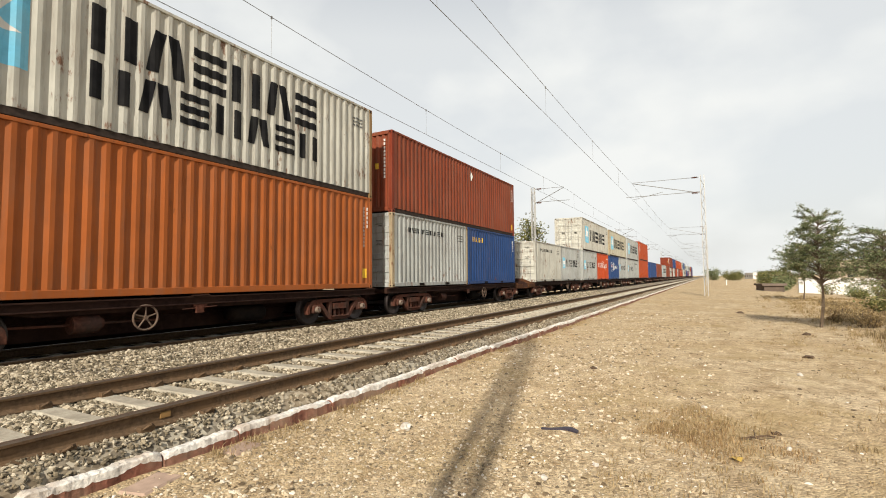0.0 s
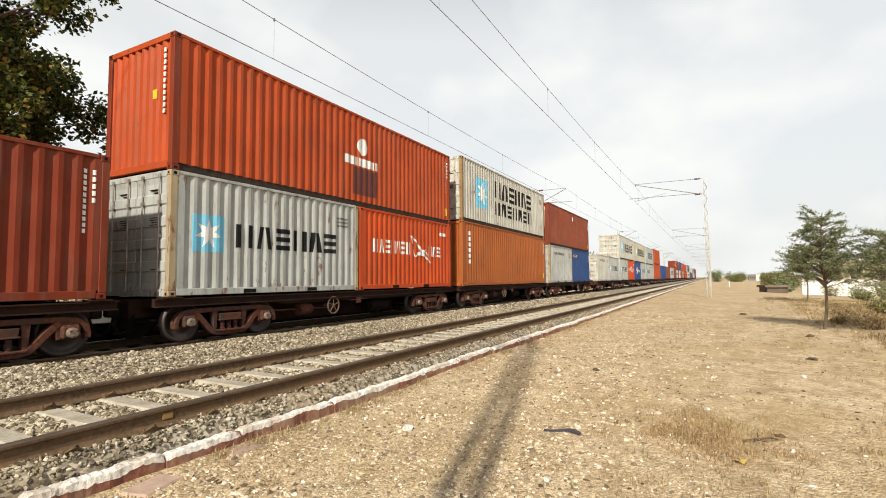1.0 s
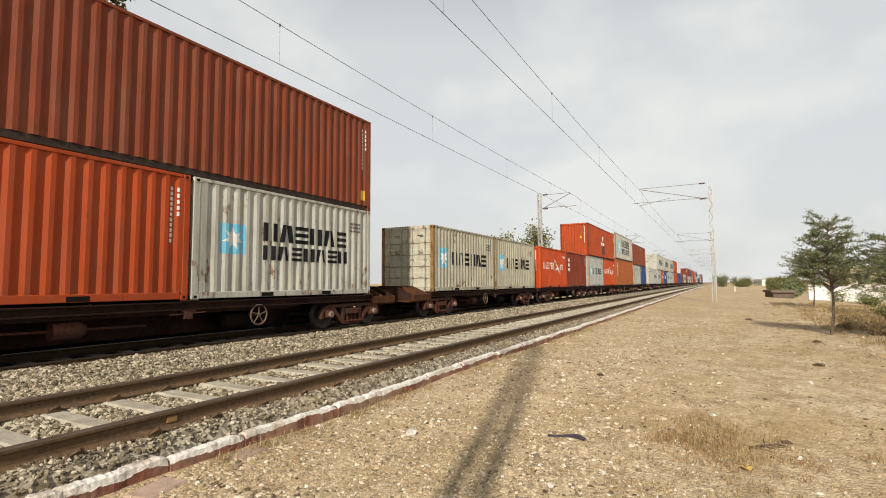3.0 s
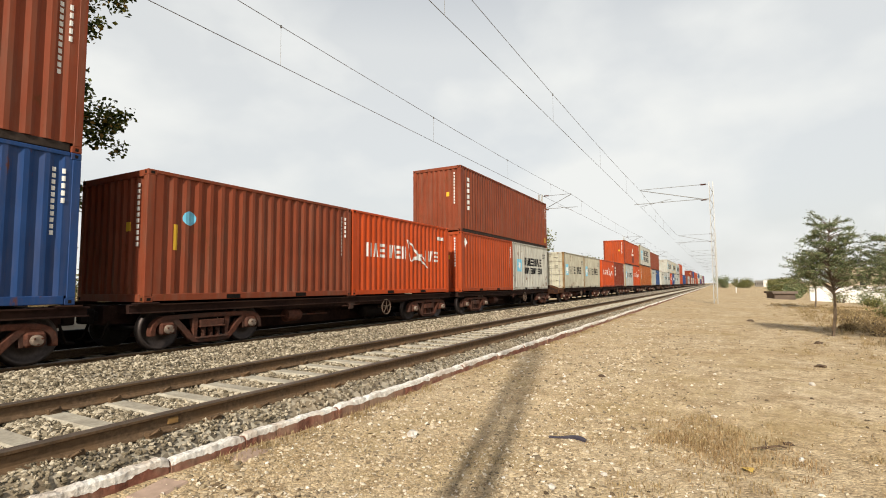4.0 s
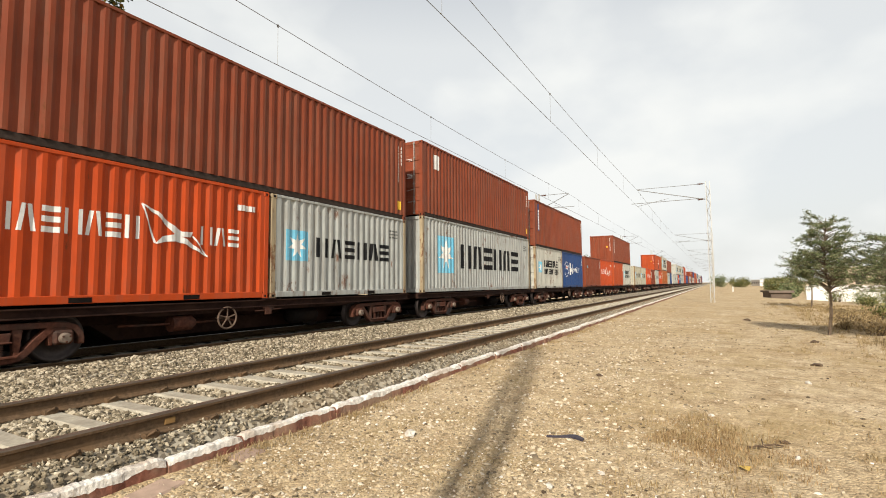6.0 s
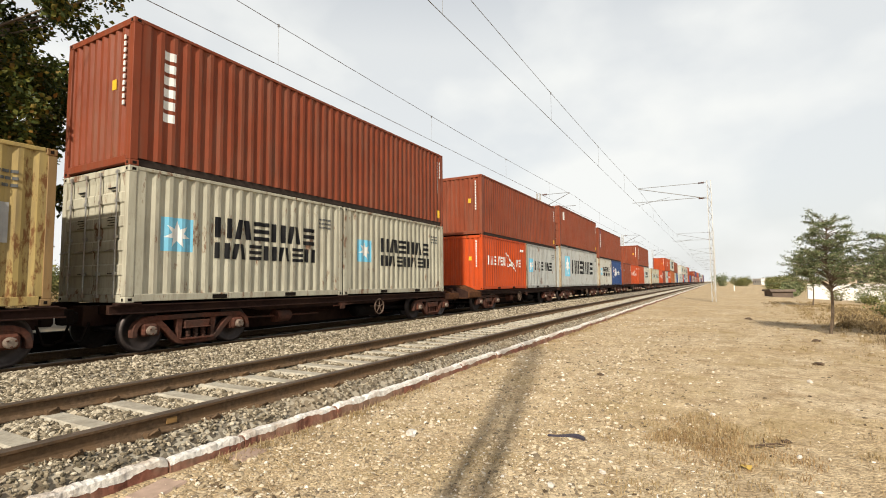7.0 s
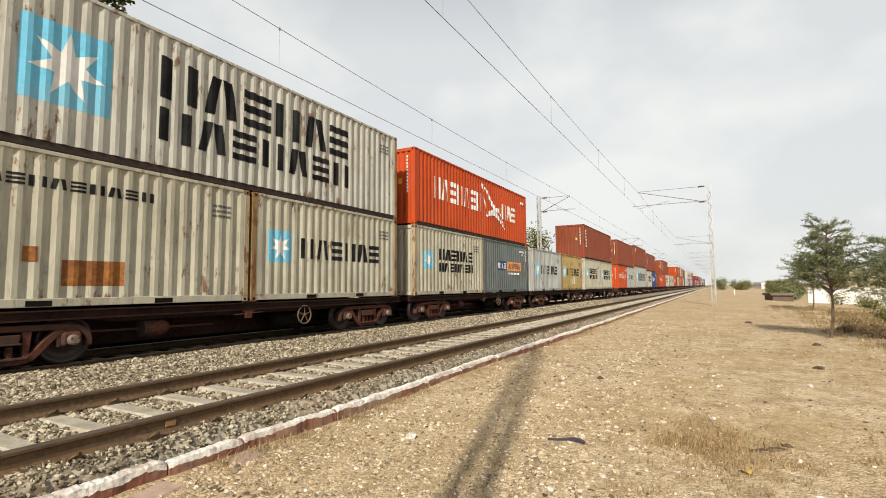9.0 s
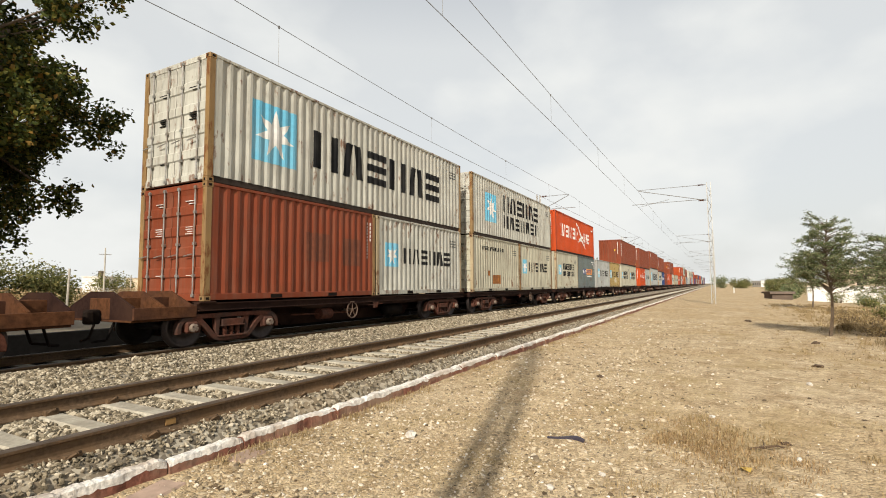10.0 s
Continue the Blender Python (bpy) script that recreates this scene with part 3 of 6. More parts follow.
def ground_material():
    mat, n, l, b = nodes_of("dry_sandy_soil")
    c = n.new("ShaderNodeTexCoord").outputs["Object"]
    wide = noise_node(n, l, 0.35, 4, vec=c)
    mid = noise_node(n, l, 2.2, 6, 0.62, vec=c)
    fine = noise_node(n, l, 38.0, 6, 0.7, vec=c)
    grit = n.new("ShaderNodeTexVoronoi")
    grit.inputs["Scale"].default_value = 42.0
    l.new(c, grit.inputs["Vector"])
    clod = noise_node(n, l, 9.0, 5, 0.68, vec=c)
    base = ramp_node(n, l, wide, [(0.35, (0.45, 0.335, 0.19)), (0.65, (0.53, 0.42, 0.27))])
    base = mix_node(n, l, ramp_node(n, l, mid, [(0.45, 0.0), (0.70, 0.85)]), base, (0.285, 0.195, 0.10))
    base = mix_node(n, l, ramp_node(n, l, clod, [(0.50, 0.0), (0.68, 0.75)]), base, (0.21, 0.145, 0.078))
    base = mix_node(n, l, ramp_node(n, l, clod, [(0.30, 0.5), (0.42, 0.0)]), base, (0.60, 0.49, 0.33))
    speck = ramp_node(n, l, grit.outputs["Color"], [(0.2, 0.62), (0.8, 1.3)])
    base = mix_node(n, l, 0.6, base, speck, "MULTIPLY")
    base = mix_node(n, l, ramp_node(n, l, fine, [(0.60, 0.0), (0.72, 0.5)]), base, (0.17, 0.12, 0.07))
    # bleached straw cover away from the trodden strip
    straw = noise_node(n, l, 0.9, 7, 0.65, vec=c)
    base = mix_node(n, l, ramp_node(n, l, straw, [(0.52, 0.0), (0.66, 0.5)]), base, (0.34, 0.25, 0.115))
    l.new(base, b.inputs["Base Color"])
    b.inputs["Roughness"].default_value = 0.95
    b.inputs["Specular IOR Level"].default_value = 0.12
    h = math_node(n, l, "ADD", math_node(n, l, "MULTIPLY", mid, 0.5), math_node(n, l, "MULTIPLY", clod, 0.6))
    h = math_node(n, l, "SUBTRACT", h, math_node(n, l, "MULTIPLY", grit.outputs["Distance"], 0.3))
    bump_node(n, l, h, 0.8, 0.05, b)
    return mat


def spread(a, b, fine0, fine1, step, grow=1.25):
    out, x, d = [], fine0, step
    while x < fine1:
        out.append(x)
        x += step
    x = fine1
    while x < b:
        out.append(x)
        x += d
        d *= grow
    out.append(b)
    x, d = fine0 - step, step
    low = []
    while x > a:
        low.append(x)
        d *= grow
        x -= d
    low.append(a)
    return low[::-1] + out


def sheet(xs, ys, height):
    me = bpy.data.meshes.new("mesh")
    verts = [(x, y, height(x, y)) for x in xs for y in ys]
    m = len(ys)
    faces = [(i * m + j, (i + 1) * m + j, (i + 1) * m + j + 1, i * m + j + 1)
             for i in range(len(xs) - 1) for j in range(m - 1)]
    me.from_pydata(verts, [], faces)
    for p in me.polygons:
        p.use_smooth = True
    return me


SOIL = ground_material()
me = sheet(spread(-1500, 4000, -2, 30, 0.2), spread(-3000, 3000, -9, 5, 0.2), ground_z)
me.materials.append(SOIL)
ground = thing("ground", "dry sandy ground with gravel and bleached straw", "ground", data=me, kind="structure")


# ---- loose stones ----
def pebble_shapes(rng, kinds=24):
    """Broken stones: blocks with every corner knocked about."""
    bm = bmesh.new()
    bmesh.ops.create_icosphere(bm, subdivisions=1, radius=1.12)
    v = np.array([tuple(p.co) for p in bm.verts])
    f = np.array([[p.index for p in q.verts] for q in bm.faces])
    bm.free()
    return [v * rng.uniform(0.62, 1.15, (len(v), 1)) * rng.uniform(0.5, 1.35, (1, 3)) for _ in range(kinds)], f


def stones_mesh(places, sizes, material, seed, flat=0.75):
    rng = np.random.default_rng(seed)
    shapes, f = pebble_shapes(rng)
    V, F = [], []
    for i, (p, s) in enumerate(zip(places, sizes)):
        a, q = rng.uniform(0, 6.283), rng.uniform(-0.9, 0.9)
        r = np.array([(math.cos(a), -math.sin(a), 0), (math.sin(a), math.cos(a), 0), (0, 0, 1)])
        r2 = np.array([(1, 0, 0), (0, math.cos(q), -math.sin(q)), (0, math.sin(q), math.cos(q))])
        V.append((shapes[rng.integers(len(shapes))] * s * (1, 1, flat)) @ (r @ r2).T + p)
        F.append(f + len(shapes[0]) * i)
    me = bpy.data.meshes.new("mesh")
    V, F = np.concatenate(V), np.concatenate(F)
    me.vertices.add(len(V))
    me.vertices.foreach_set("co", V.astype(np.float32).ravel())
    me.loops.add(F.size)
    me.loops.foreach_set("vertex_index", F.astype(np.int32).ravel())
    me.polygons.add(len(F))
    me.polygons.foreach_set("loop_start", np.arange(0, F.size, 3, dtype=np.int32))
    me.update(calc_edges=True)
    me.shade_flat()
    me.materials.append(material)
    return me


def stone_material(name, stops, rough=0.9):
    mat, n, l, b = nodes_of(name)
    g = n.new("ShaderNodeNewGeometry")
    c = n.new("ShaderNodeTexCoord").outputs["Object"]
    base = ramp_node(n, l, g.outputs["Random Per Island"], stops)
    fine = noise_node(n, l, 60.0, 4, vec=c)
    base = mix_node(n, l, 0.6, base, ramp_node(n, l, fine, [(0.3, 0.6), (0.7, 1.2)]), "MULTIPLY")
    l.new(base, b.inputs["Base Color"])
    b.inputs["Roughness"].default_value = rough
    b.inputs["Specular IOR Level"].default_value = 0.15
    return mat


BALLAST_STONE = stone_material("grey_brown_ballast_stone", [(0.0, (0.07, 0.058, 0.038)), (0.35, (0.185, 0.15, 0.098)),
                                                           (0.7, (0.33, 0.275, 0.19)), (1.0, (0.52, 0.455, 0.34))])
PEBBLE = stone_material("pale_sandy_pebble", [(0.0, (0.13, 0.10, 0.068)), (0.25, (0.29, 0.225, 0.14)), (0.75, (0.48, 0.385, 0.25)), (0.95, (0.62, 0.54, 0.42)), (1.0, (0.72, 0.68, 0.60))])


# ---- ballast bed ----
PROFILE = ((4.14, -0.36), (4.2, -0.25), (4.32, -0.170), (4.52, -0.170), (4.66, -0.21), (6.1, -0.21), (6.3, -0.19), (7.1, -0.26), (8.1, -0.24), (8.8, -0.13),
           (9.15, -0.11), (9.5, -0.26), (9.9, -0.33), (11.6, -0.33), (12.2, -0.30), (12.7, -0.35), (13.8, -0.75))


def bed_z(x, y):
    z = PROFILE[-1][1]
    for (a, p), (b, q) in zip(PROFILE, PROFILE[1:]):
        if a <= y <= b:
            z = p + (q - p) * (y - a) / (b - a)
            break
    if y < 4.14:
        z = -0.36
    return z + 0.022 * noise.noise((x * 1.3, y * 1.3, 9.0)) + 0.02 * noise.noise((x * 7, y * 7, 1.0))


def bed_material():
    mat, n, l, b = nodes_of("crushed_stone_bed")
    c = n.new("ShaderNodeTexCoord").outputs["Object"]
    cell = n.new("ShaderNodeTexVoronoi")
    cell.inputs["Scale"].default_value = 19.0
    l.new(c, cell.inputs["Vector"])
    tone = ramp_node(n, l, cell.outputs["Color"], [(0.2, (0.09, 0.075, 0.055)), (0.5, (0.20, 0.17, 0.125)), (0.8, (0.38, 0.34, 0.26))])
    wide = noise_node(n, l, 0.8, 4, vec=c)
    tone = mix_node(n, l, ramp_node(n, l, wide, [(0.4, 0.0), (0.7, 0.45)]), tone, (0.30, 0.22, 0.13))
    l.new(tone, b.inputs["Base Color"])
    b.inputs["Roughness"].default_value = 0.95
    b.inputs["Specular IOR Level"].default_value = 0.12
    bump_node(n, l, cell.outputs["Distance"], -0.9, 0.03, b)
    return mat


BED = bed_material()
me = sheet(spread(-60, 1500, -2, 24, 0.15, 1.12), [4.14 + 0.1 * i for i in range(53)], bed_z)
me.materials.append(BED)
ballast = thing("ballast_bed", "crushed grey-brown stone ballast under both tracks", "ballast", data=me, kind="structure")

# a near-black ballast sheet carries the shade beneath the train
SHADE_BED = plain("shade_black_ballast", (0.011, 0.010, 0.009), 0.95, 0, 22, 0.5, 0.9, 0.03, (0.024, 0.020, 0.017), shine=0.07)
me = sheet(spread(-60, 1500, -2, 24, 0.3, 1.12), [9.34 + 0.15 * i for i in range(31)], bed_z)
me.materials.append(SHADE_BED)
thing("busy_track_bed", "ballast under the train, blackened to stand for its shade", "ballast", data=me, kind="structure")

FIRST = 2.652 - 0.6 * 8          # the first sleeper of the near track
rng = np.random.default_rng(5)
pts, sizes = [], []
for lo, hi, count in ((0.5, 4, 11000), (-0.5, 9, 26000), (9, 20, 20000), (20, 45, 11000)):
    xs, ys = rng.uniform(lo, hi, count), rng.uniform(4.15, 9.45, count)
    for x, y in zip(xs, ys):
        off = abs((x - FIRST + 0.3) % 0.6 - 0.3)
        if 4.55 < y < 6.55 and off < 0.125:
            continue
        pts.append((x, y, bed_z(x, y) + 0.006))
        sizes.append(rng.uniform(0.018, 0.035) * (1 if x < 20 else 1.4) * (0.62 if y < 4.5 else 1.0))
stones = thing("ballast_stones", "loose crushed ballast stones, grey to buff", "ballast", kind="stuff",
               data=stones_mesh(pts, sizes, BALLAST_STONE, 6))

pts, sizes = [], []
for _ in range(150000):
    d = 2.6 * math.exp(rng.uniform(0, 1) * 2.2)
    a = radians(rng.uniform(-22, 75))
    x, y = d * math.cos(a), d * math.sin(a)
    keep = 0.9 if y > 0.9 + 0.03 * x else (0.45 if y > 0.0 else 0.10)
    if y > 3.98 or rng.uniform() > keep:
        continue
    s = 0.0042 + 0.02 * rng.uniform() ** 5
    pts.append((x, y, ground_z(x, y) + s * 0.05))
    sizes.append(s * (0.8 + d * 0.05))
for _ in range(2600):
    x, y = 2.4 + 11 * rng.uniform() ** 1.6, rng.uniform(0.6, 3.95)
    if noise.noise((x * 1.1, y * 1.1, 17)) < -0.05 and y < 3.3:
        continue
    s = 0.012 + 0.03 * rng.uniform() ** 3
    pts.append((x, y, ground_z(x, y) - s * 0.05))
    sizes.append(s)
gravel = thing("gravel", "small pale pebbles strewn over dry soil", "gravel", kind="stuff", data=stones_mesh(pts, sizes, PEBBLE, 7, 0.6))


# ---- rails, sleepers, kerb ----
def rail_profile():
    half = ((0.075, 0.0), (0.075, 0.012), (0.02, 0.03), (0.009, 0.045), (0.009, 0.125), (0.034, 0.138), (0.036, 0.160), (0.028, 0.172))
    return [(y, z) for y, z in half] + [(-y, z) for y, z in half[::-1]]


def rail_bar(x0, x1):
    bm = bmesh.new()
    prof = rail_profile()
    n = len(prof)
    cuts = [x0 + (x1 - x0) * i / 40 for i in range(41)]
    loops = [[bm.verts.new((x, y, z - 0.172)) for y, z in prof] for x in cuts]
    for a, b in zip(loops, loops[1:]):
        for i in range(n):
            f = bm.faces.new((a[i], a[(i + 1) % n], b[(i + 1) % n], b[i]))
            f.material_index = 1 if prof[i][1] > 0.155 and prof[(i + 1) % n][1] > 0.155 else 0
    bm.faces.new(loops[0])
    bm.faces.new(loops[-1])
    return mesh_of(bm, (RAIL_RUST, RAIL_HEAD))


near_bar = None
rail_data = rail_bar(-60, 1500)
for centre, z, words in ((RAIL_NEAR, 0.0, "brown rusty rail of the empty near track"), (RAIL_FAR, Z_FAR, "dark steel rail under the moving train")):
    for s in (-1, 1):
        bar = thing("rail", words, "rail", pose(0, centre + s * GAUGE / 2, z), rail_data, "rails", "structure")
        near_bar = bar if z == 0.0 and s < 0 else near_bar


bm = bmesh.new()
box(bm, -0.05, 0.05, -0.012, 0.004, -0.115, -0.06)
chamfer(bm, 0.003)
part("paint_mark", mesh_of(bm, SIGN["ochre"]), near_bar, "faded ochre paint mark", m=pose(2.89, -0.008, 0))


def sleeper_mesh():
    bm = bmesh.new()
    for x0, x1, y0, y1, top in ((-0.125, 0.125, -1.02, 1.02, 0.0),):
        box(bm, x0, x1, y0, y1, -0.2, top)
    chamfer(bm, 0.02)
    for v in bm.verts:
        if v.co.z > -0.1:
            v.co.x *= 0.86
    return mesh_of(bm, CONCRETE)


def clip_mesh():
    bm = bmesh.new()
    for s in (-1, 1):
        box(bm, -0.06, 0.06, s * 0.10 - 0.035, s * 0.10 + 0.035, -0.01, 0.05)
        rod(bm, (-0.06, s * 0.12, 0.02), (0.01, s * 0.15, 0.06), 0.013, n=6)
        rod(bm, (0.01, s * 0.15, 0.06), (0.06, s * 0.09, 0.05), 0.013, n=6)
    return mesh_of(bm, RAIL_RUST)


sleeper_data, clip_data = sleeper_mesh(), clip_mesh()
track = thing("near_track_sleepers", "pale concrete sleepers half sunk in ballast", "sleeper", kind="structure")
for i in range(200):
    x = FIRST + 0.6 * i
    s = part("sleeper", sleeper_data, track, m=pose(x, RAIL_NEAR, -0.172 + random.uniform(-0.004, 0.004), 0, 0, random.uniform(-0.5, 0.5)))
    if i < 70:
        for k in (-1, 1):
            part("rail_clip", clip_data, s, "rusty spring clip", m=pose(0, k * GAUGE / 2, 0))
bm = bmesh.new()
for i in range(200, 900):
    x = FIRST + 0.6 * i
    box(bm, x - 0.11, x + 0.11, RAIL_NEAR - 1.19, RAIL_NEAR + 1.19, -0.35, -0.172)
for i in range(-10, 400):
    x = FIRST + 0.6 * i
    box(bm, x - 0.11, x + 0.11, RAIL_FAR - 1.37, RAIL_FAR + 1.37, -0.45, Z_FAR - 0.172)
part("far_sleepers", mesh_of(bm, CONCRETE), track)["kind"] = "stuff"

KERB_RED = plain("red_brown_kerb_brick", (0.17, 0.066, 0.042), 0.9, 0, 16, 0.5, 0.8, 0.02, (0.30, 0.21, 0.14))
KERB_WHITE = plain("chipped_whitewash", (0.66, 0.625, 0.56), 0.9, 0, 26, 0.35, 0.9, 0.02, (0.40, 0.31, 0.23))


def kerb_mesh(seed, length):
    """A worn kerb stone: brick-red face, whitewashed top that has chipped and run down unevenly, broken corners."""
    r = random.Random(seed)
    bm = bmesh.new()
    n = max(5, int(length / 0.025))
    rows = []
    for i in range(n + 1):
        x = length * i / n
        wob = 0.014 * noise.noise((x * 5.0, seed * 3.1, 0.0)) + 0.010 * noise.noise((x * 19.0, seed * 1.7, 4.0))
        end = max(0.0, 1 - min(x, length - x) / 0.06)
        low = 0.100 + 0.040 * noise.noise((x * 4.0, seed * 2.3, 8.0)) + 0.018 * noise.noise((x * 23.0, seed, 2.0))
        tz = 0.158 - 0.022 * end + 0.018 * noise.noise((x * 6.0, seed, 5.0)) + 0.010 * noise.noise((x * 27.0, seed, 6.0))
        low = min(low, tz - 0.022)
        rows.append([bm.verts.new(p) for p in ((x, wob - 0.014, -0.12), (x, wob - 0.002, low), (x, wob + 0.006 + 0.01 * end, tz - 0.012), (x, wob + 0.026 + 0.01 * end, tz),
                                               (x, 0.075 + wob, tz + 0.004 * r.uniform(-1, 1)), (x, 0.112 + 2 * wob, tz - 0.012), (x, 0.14, 0.02))])
    for a, b in zip(rows, rows[1:]):
        for k in range(6):
            bm.faces.new((a[k], b[k], b[k + 1], a[k + 1])).material_index = 0 if k in (0, 5) else 1
    bm.faces.new(rows[0])
    bm.faces.new(rows[-1])
    return mesh_of(bm, (KERB_RED, KERB_WHITE))


kerb = thing("kerb", "low brick kerb with chipped whitewashed top", "kerb", kind="structure")
kerbs = [(kerb_mesh(40 + i, l - 0.012), l) for i, l in enumerate((1.2, 0.75, 1.45, 0.55, 1.0, 1.3, 0.85, 1.6))]
x, i = -3.0, 0
while x < 240:
    r = random.Random(i)
    data, step = kerbs[r.randrange(8)]
    part("kerb_stone", data, kerb, m=pose(x, 4.02 + 0.03 * noise.noise((x * 0.3, 0, 0)) + r.uniform(-0.008, 0.008), GROUND + r.uniform(-0.016, 0.006), r.uniform(-3, 3), r.uniform(-0.5, 0.5), r.uniform(-0.8, 0.8)))
    x += step
    i += 1


# ---- wagons ----
def band(bm, path, thick, y0, y1):
    """A bar of even thickness bent along a path in x and z."""
    n = len(path)
    up, low = [], []
    for i, (x, z) in enumerate(path):
        (xa, za), (xb, zb) = path[max(0, i - 1)], path[min(n - 1, i + 1)]
        d = math.hypot(xb - xa, zb - za)
        nx, nz = -(zb - za) / d * thick / 2, (xb - xa) / d * thick / 2
        up.append((x + nx, z + nz))
        low.append((x - nx, z - nz))
    loops = [[bm.verts.new(p) for p in ((u[0], y0, u[1]), (u[0], y1, u[1]), (v[0], y1, v[1]), (v[0], y0, v[1]))] for u, v in zip(up, low)]
    bm.faces.new(loops[0])
    bm.faces.new(loops[-1][::-1])
    for a, b in zip(loops, loops[1:]):
        for k in range(4):
            bm.faces.new((a[k], b[k], b[(k + 1) % 4], a[(k + 1) % 4]))


def side_frame_mesh():
    """The cast side frame of a bogie, its outer face to -y: a top chord that curves down over the axle boxes, a V-shaped lower chord and columns round the springs."""
    bm = bmesh.new()
    y0, y1 = -0.08, 0.07
    half = [(-1.27, 0.30), (-1.275, 0.40), (-1.25, 0.50), (-1.18, 0.58), (-1.06, 0.63), (-0.85, 0.645)]
    band(bm, half + [(0.0, 0.655)] + [(-x, z) for x, z in half[::-1]], 0.10, y0, y1)
    band(bm, [(-0.84, 0.60), (-0.66, 0.42), (-0.50, 0.24), (-0.42, 0.17), (-0.30, 0.145), (0.30, 0.145), (0.42, 0.17), (0.50, 0.24), (0.66, 0.42), (0.84, 0.60)], 0.115, y0 + 0.004, y1 - 0.004)
    for s in (-1, 1):
        prism(bm, [(s * 0.45, 0.62), (s * 0.31, 0.62), (s * 0.34, 0.17), (s * 0.41, 0.17)], y0 + 0.012, y1 - 0.01)
        prism(bm, [(s * 0.88, 0.62), (s * 0.76, 0.62), (s * 0.80, 0.31), (s * 0.86, 0.31)], y0 + 0.012, y1 - 0.01)
        prism(bm, [(s * 1.20, 0.60), (s * 0.84, 0.61), (s * 0.86, 0.54), (s * 1.18, 0.54)], y0 + 0.008, y1 - 0.008)
    prism(bm, [(-0.40, 0.205), (0.40, 0.205), (0.36, 0.165), (-0.36, 0.165)], y0 - 0.04, y1 + 0.03)
    prism(bm, [(-0.29, 0.56), (0.29, 0.56), (0.27, 0.42), (-0.27, 0.42)], y0 - 0.02, y1)
    prism(bm, [(-0.30, 0.43), (0.30, 0.43), (0.30, 0.40), (-0.30, 0.40)], y0 - 0.045, y1)
    chamfer(bm, 0.010)
    return mesh_of(bm, BOGIE_PAINT)


def spring_mesh():
    bm = bmesh.new()
    rings = []
    for k in range(7):
        z = 0.20 + 0.028 * k
        rings += [(z, 0.044), (z + 0.006, 0.058), (z + 0.016, 0.058), (z + 0.022, 0.044)]
    lathe(bm, rings, 10)
    for v in bm.verts:
        v.co.y, v.co.z = v.co.z, v.co.y
    return mesh_of(bm, BOGIE_PAINT)


def axle_box_mesh():
    bm = bmesh.new()
    box(bm, -0.15, 0.15, -0.10, 0.08, -0.11, 0.13)
    chamfer(bm, 0.04)
    lathe(bm, [(-0.10, 0.09), (-0.17, 0.085), (-0.18, 0.065)], 16, 1)
    for k in range(3):
        a = 2.09 * k + 0.5
        rod(bm, (0.06 * math.cos(a), -0.20, 0.06 * math.sin(a)), (0.06 * math.cos(a), -0.17, 0.06 * math.sin(a)), 0.016, n=6, mi=0)
    return mesh_of(bm, (BOGIE_PAINT, CAP_STEEL))


def wheelset_mesh():
    bm = bmesh.new()
    for s in (-1, 1):
        g = s * 0.80
        lathe(bm, [(g, 0.09), (g + s * 0.01, 0.14), (g + s * 0.035, 0.20), (g + s * 0.03, 0.34), (g + s * 0.005, 0.365), (g + s * 0.005, 0.445), (g + s * 0.03, 0.448),
                   (g + s * 0.042, 0.425), (g + s * 0.128, 0.418), (g + s * 0.13, 0.365), (g + s * 0.095, 0.34), (g + s * 0.085, 0.20), (g + s * 0.14, 0.14), (g + s * 0.14, 0.09)], 32)
    rod(bm, (0, -1.13, 0), (0, 1.13, 0), 0.075, n=12)
    me = mesh_of(bm, WHEEL_STEEL, True)
    return me


def bolster_mesh():
    bm = bmesh.new()
    box(bm, -0.22, 0.22, -1.05, 1.05, 0.40, 0.62)
    chamfer(bm, 0.03)
    for s in (-1, 1):
        box(bm, s * 0.45 - 0.05, s * 0.45 + 0.05, -0.9, 0.9, 0.25, 0.35)
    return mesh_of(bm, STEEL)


FRAME_DATA, SPRING_DATA, BOX_DATA = side_frame_mesh(), spring_mesh(), axle_box_mesh()
WHEEL_DATA, BOLSTER_DATA = wheelset_mesh(), bolster_mesh()


def sweep(profile, a, b, material):
    """A rolled section of the given y-z outline from x = a to x = b."""
    bm = bmesh.new()
    lo = [bm.verts.new((a, y, z)) for y, z in profile]
    hi = [bm.verts.new((b, y, z)) for y, z in profile]
    n = len(profile)
    bm.faces.new(lo)
    bm.faces.new(hi[::-1])
    for i in range(n):
        bm.faces.new((lo[i], hi[i], hi[(i + 1) % n], lo[(i + 1) % n]))
    bmesh.ops.recalc_face_normals(bm, faces=bm.faces[:])
    return mesh_of(bm, material)


SILL = ((-0.05, 0.76), (0.13, 0.76), (0.13, 0.782), (0.05, 0.782), (0.05, 0.905), (0.13, 0.905), (0.13, 0.93), (-0.05, 0.93))


def shaped(points, y0, y1):
    bm = bmesh.new()
    prism(bm, points, y0, y1)
    return mesh_of(bm, FRAME_PAINT)


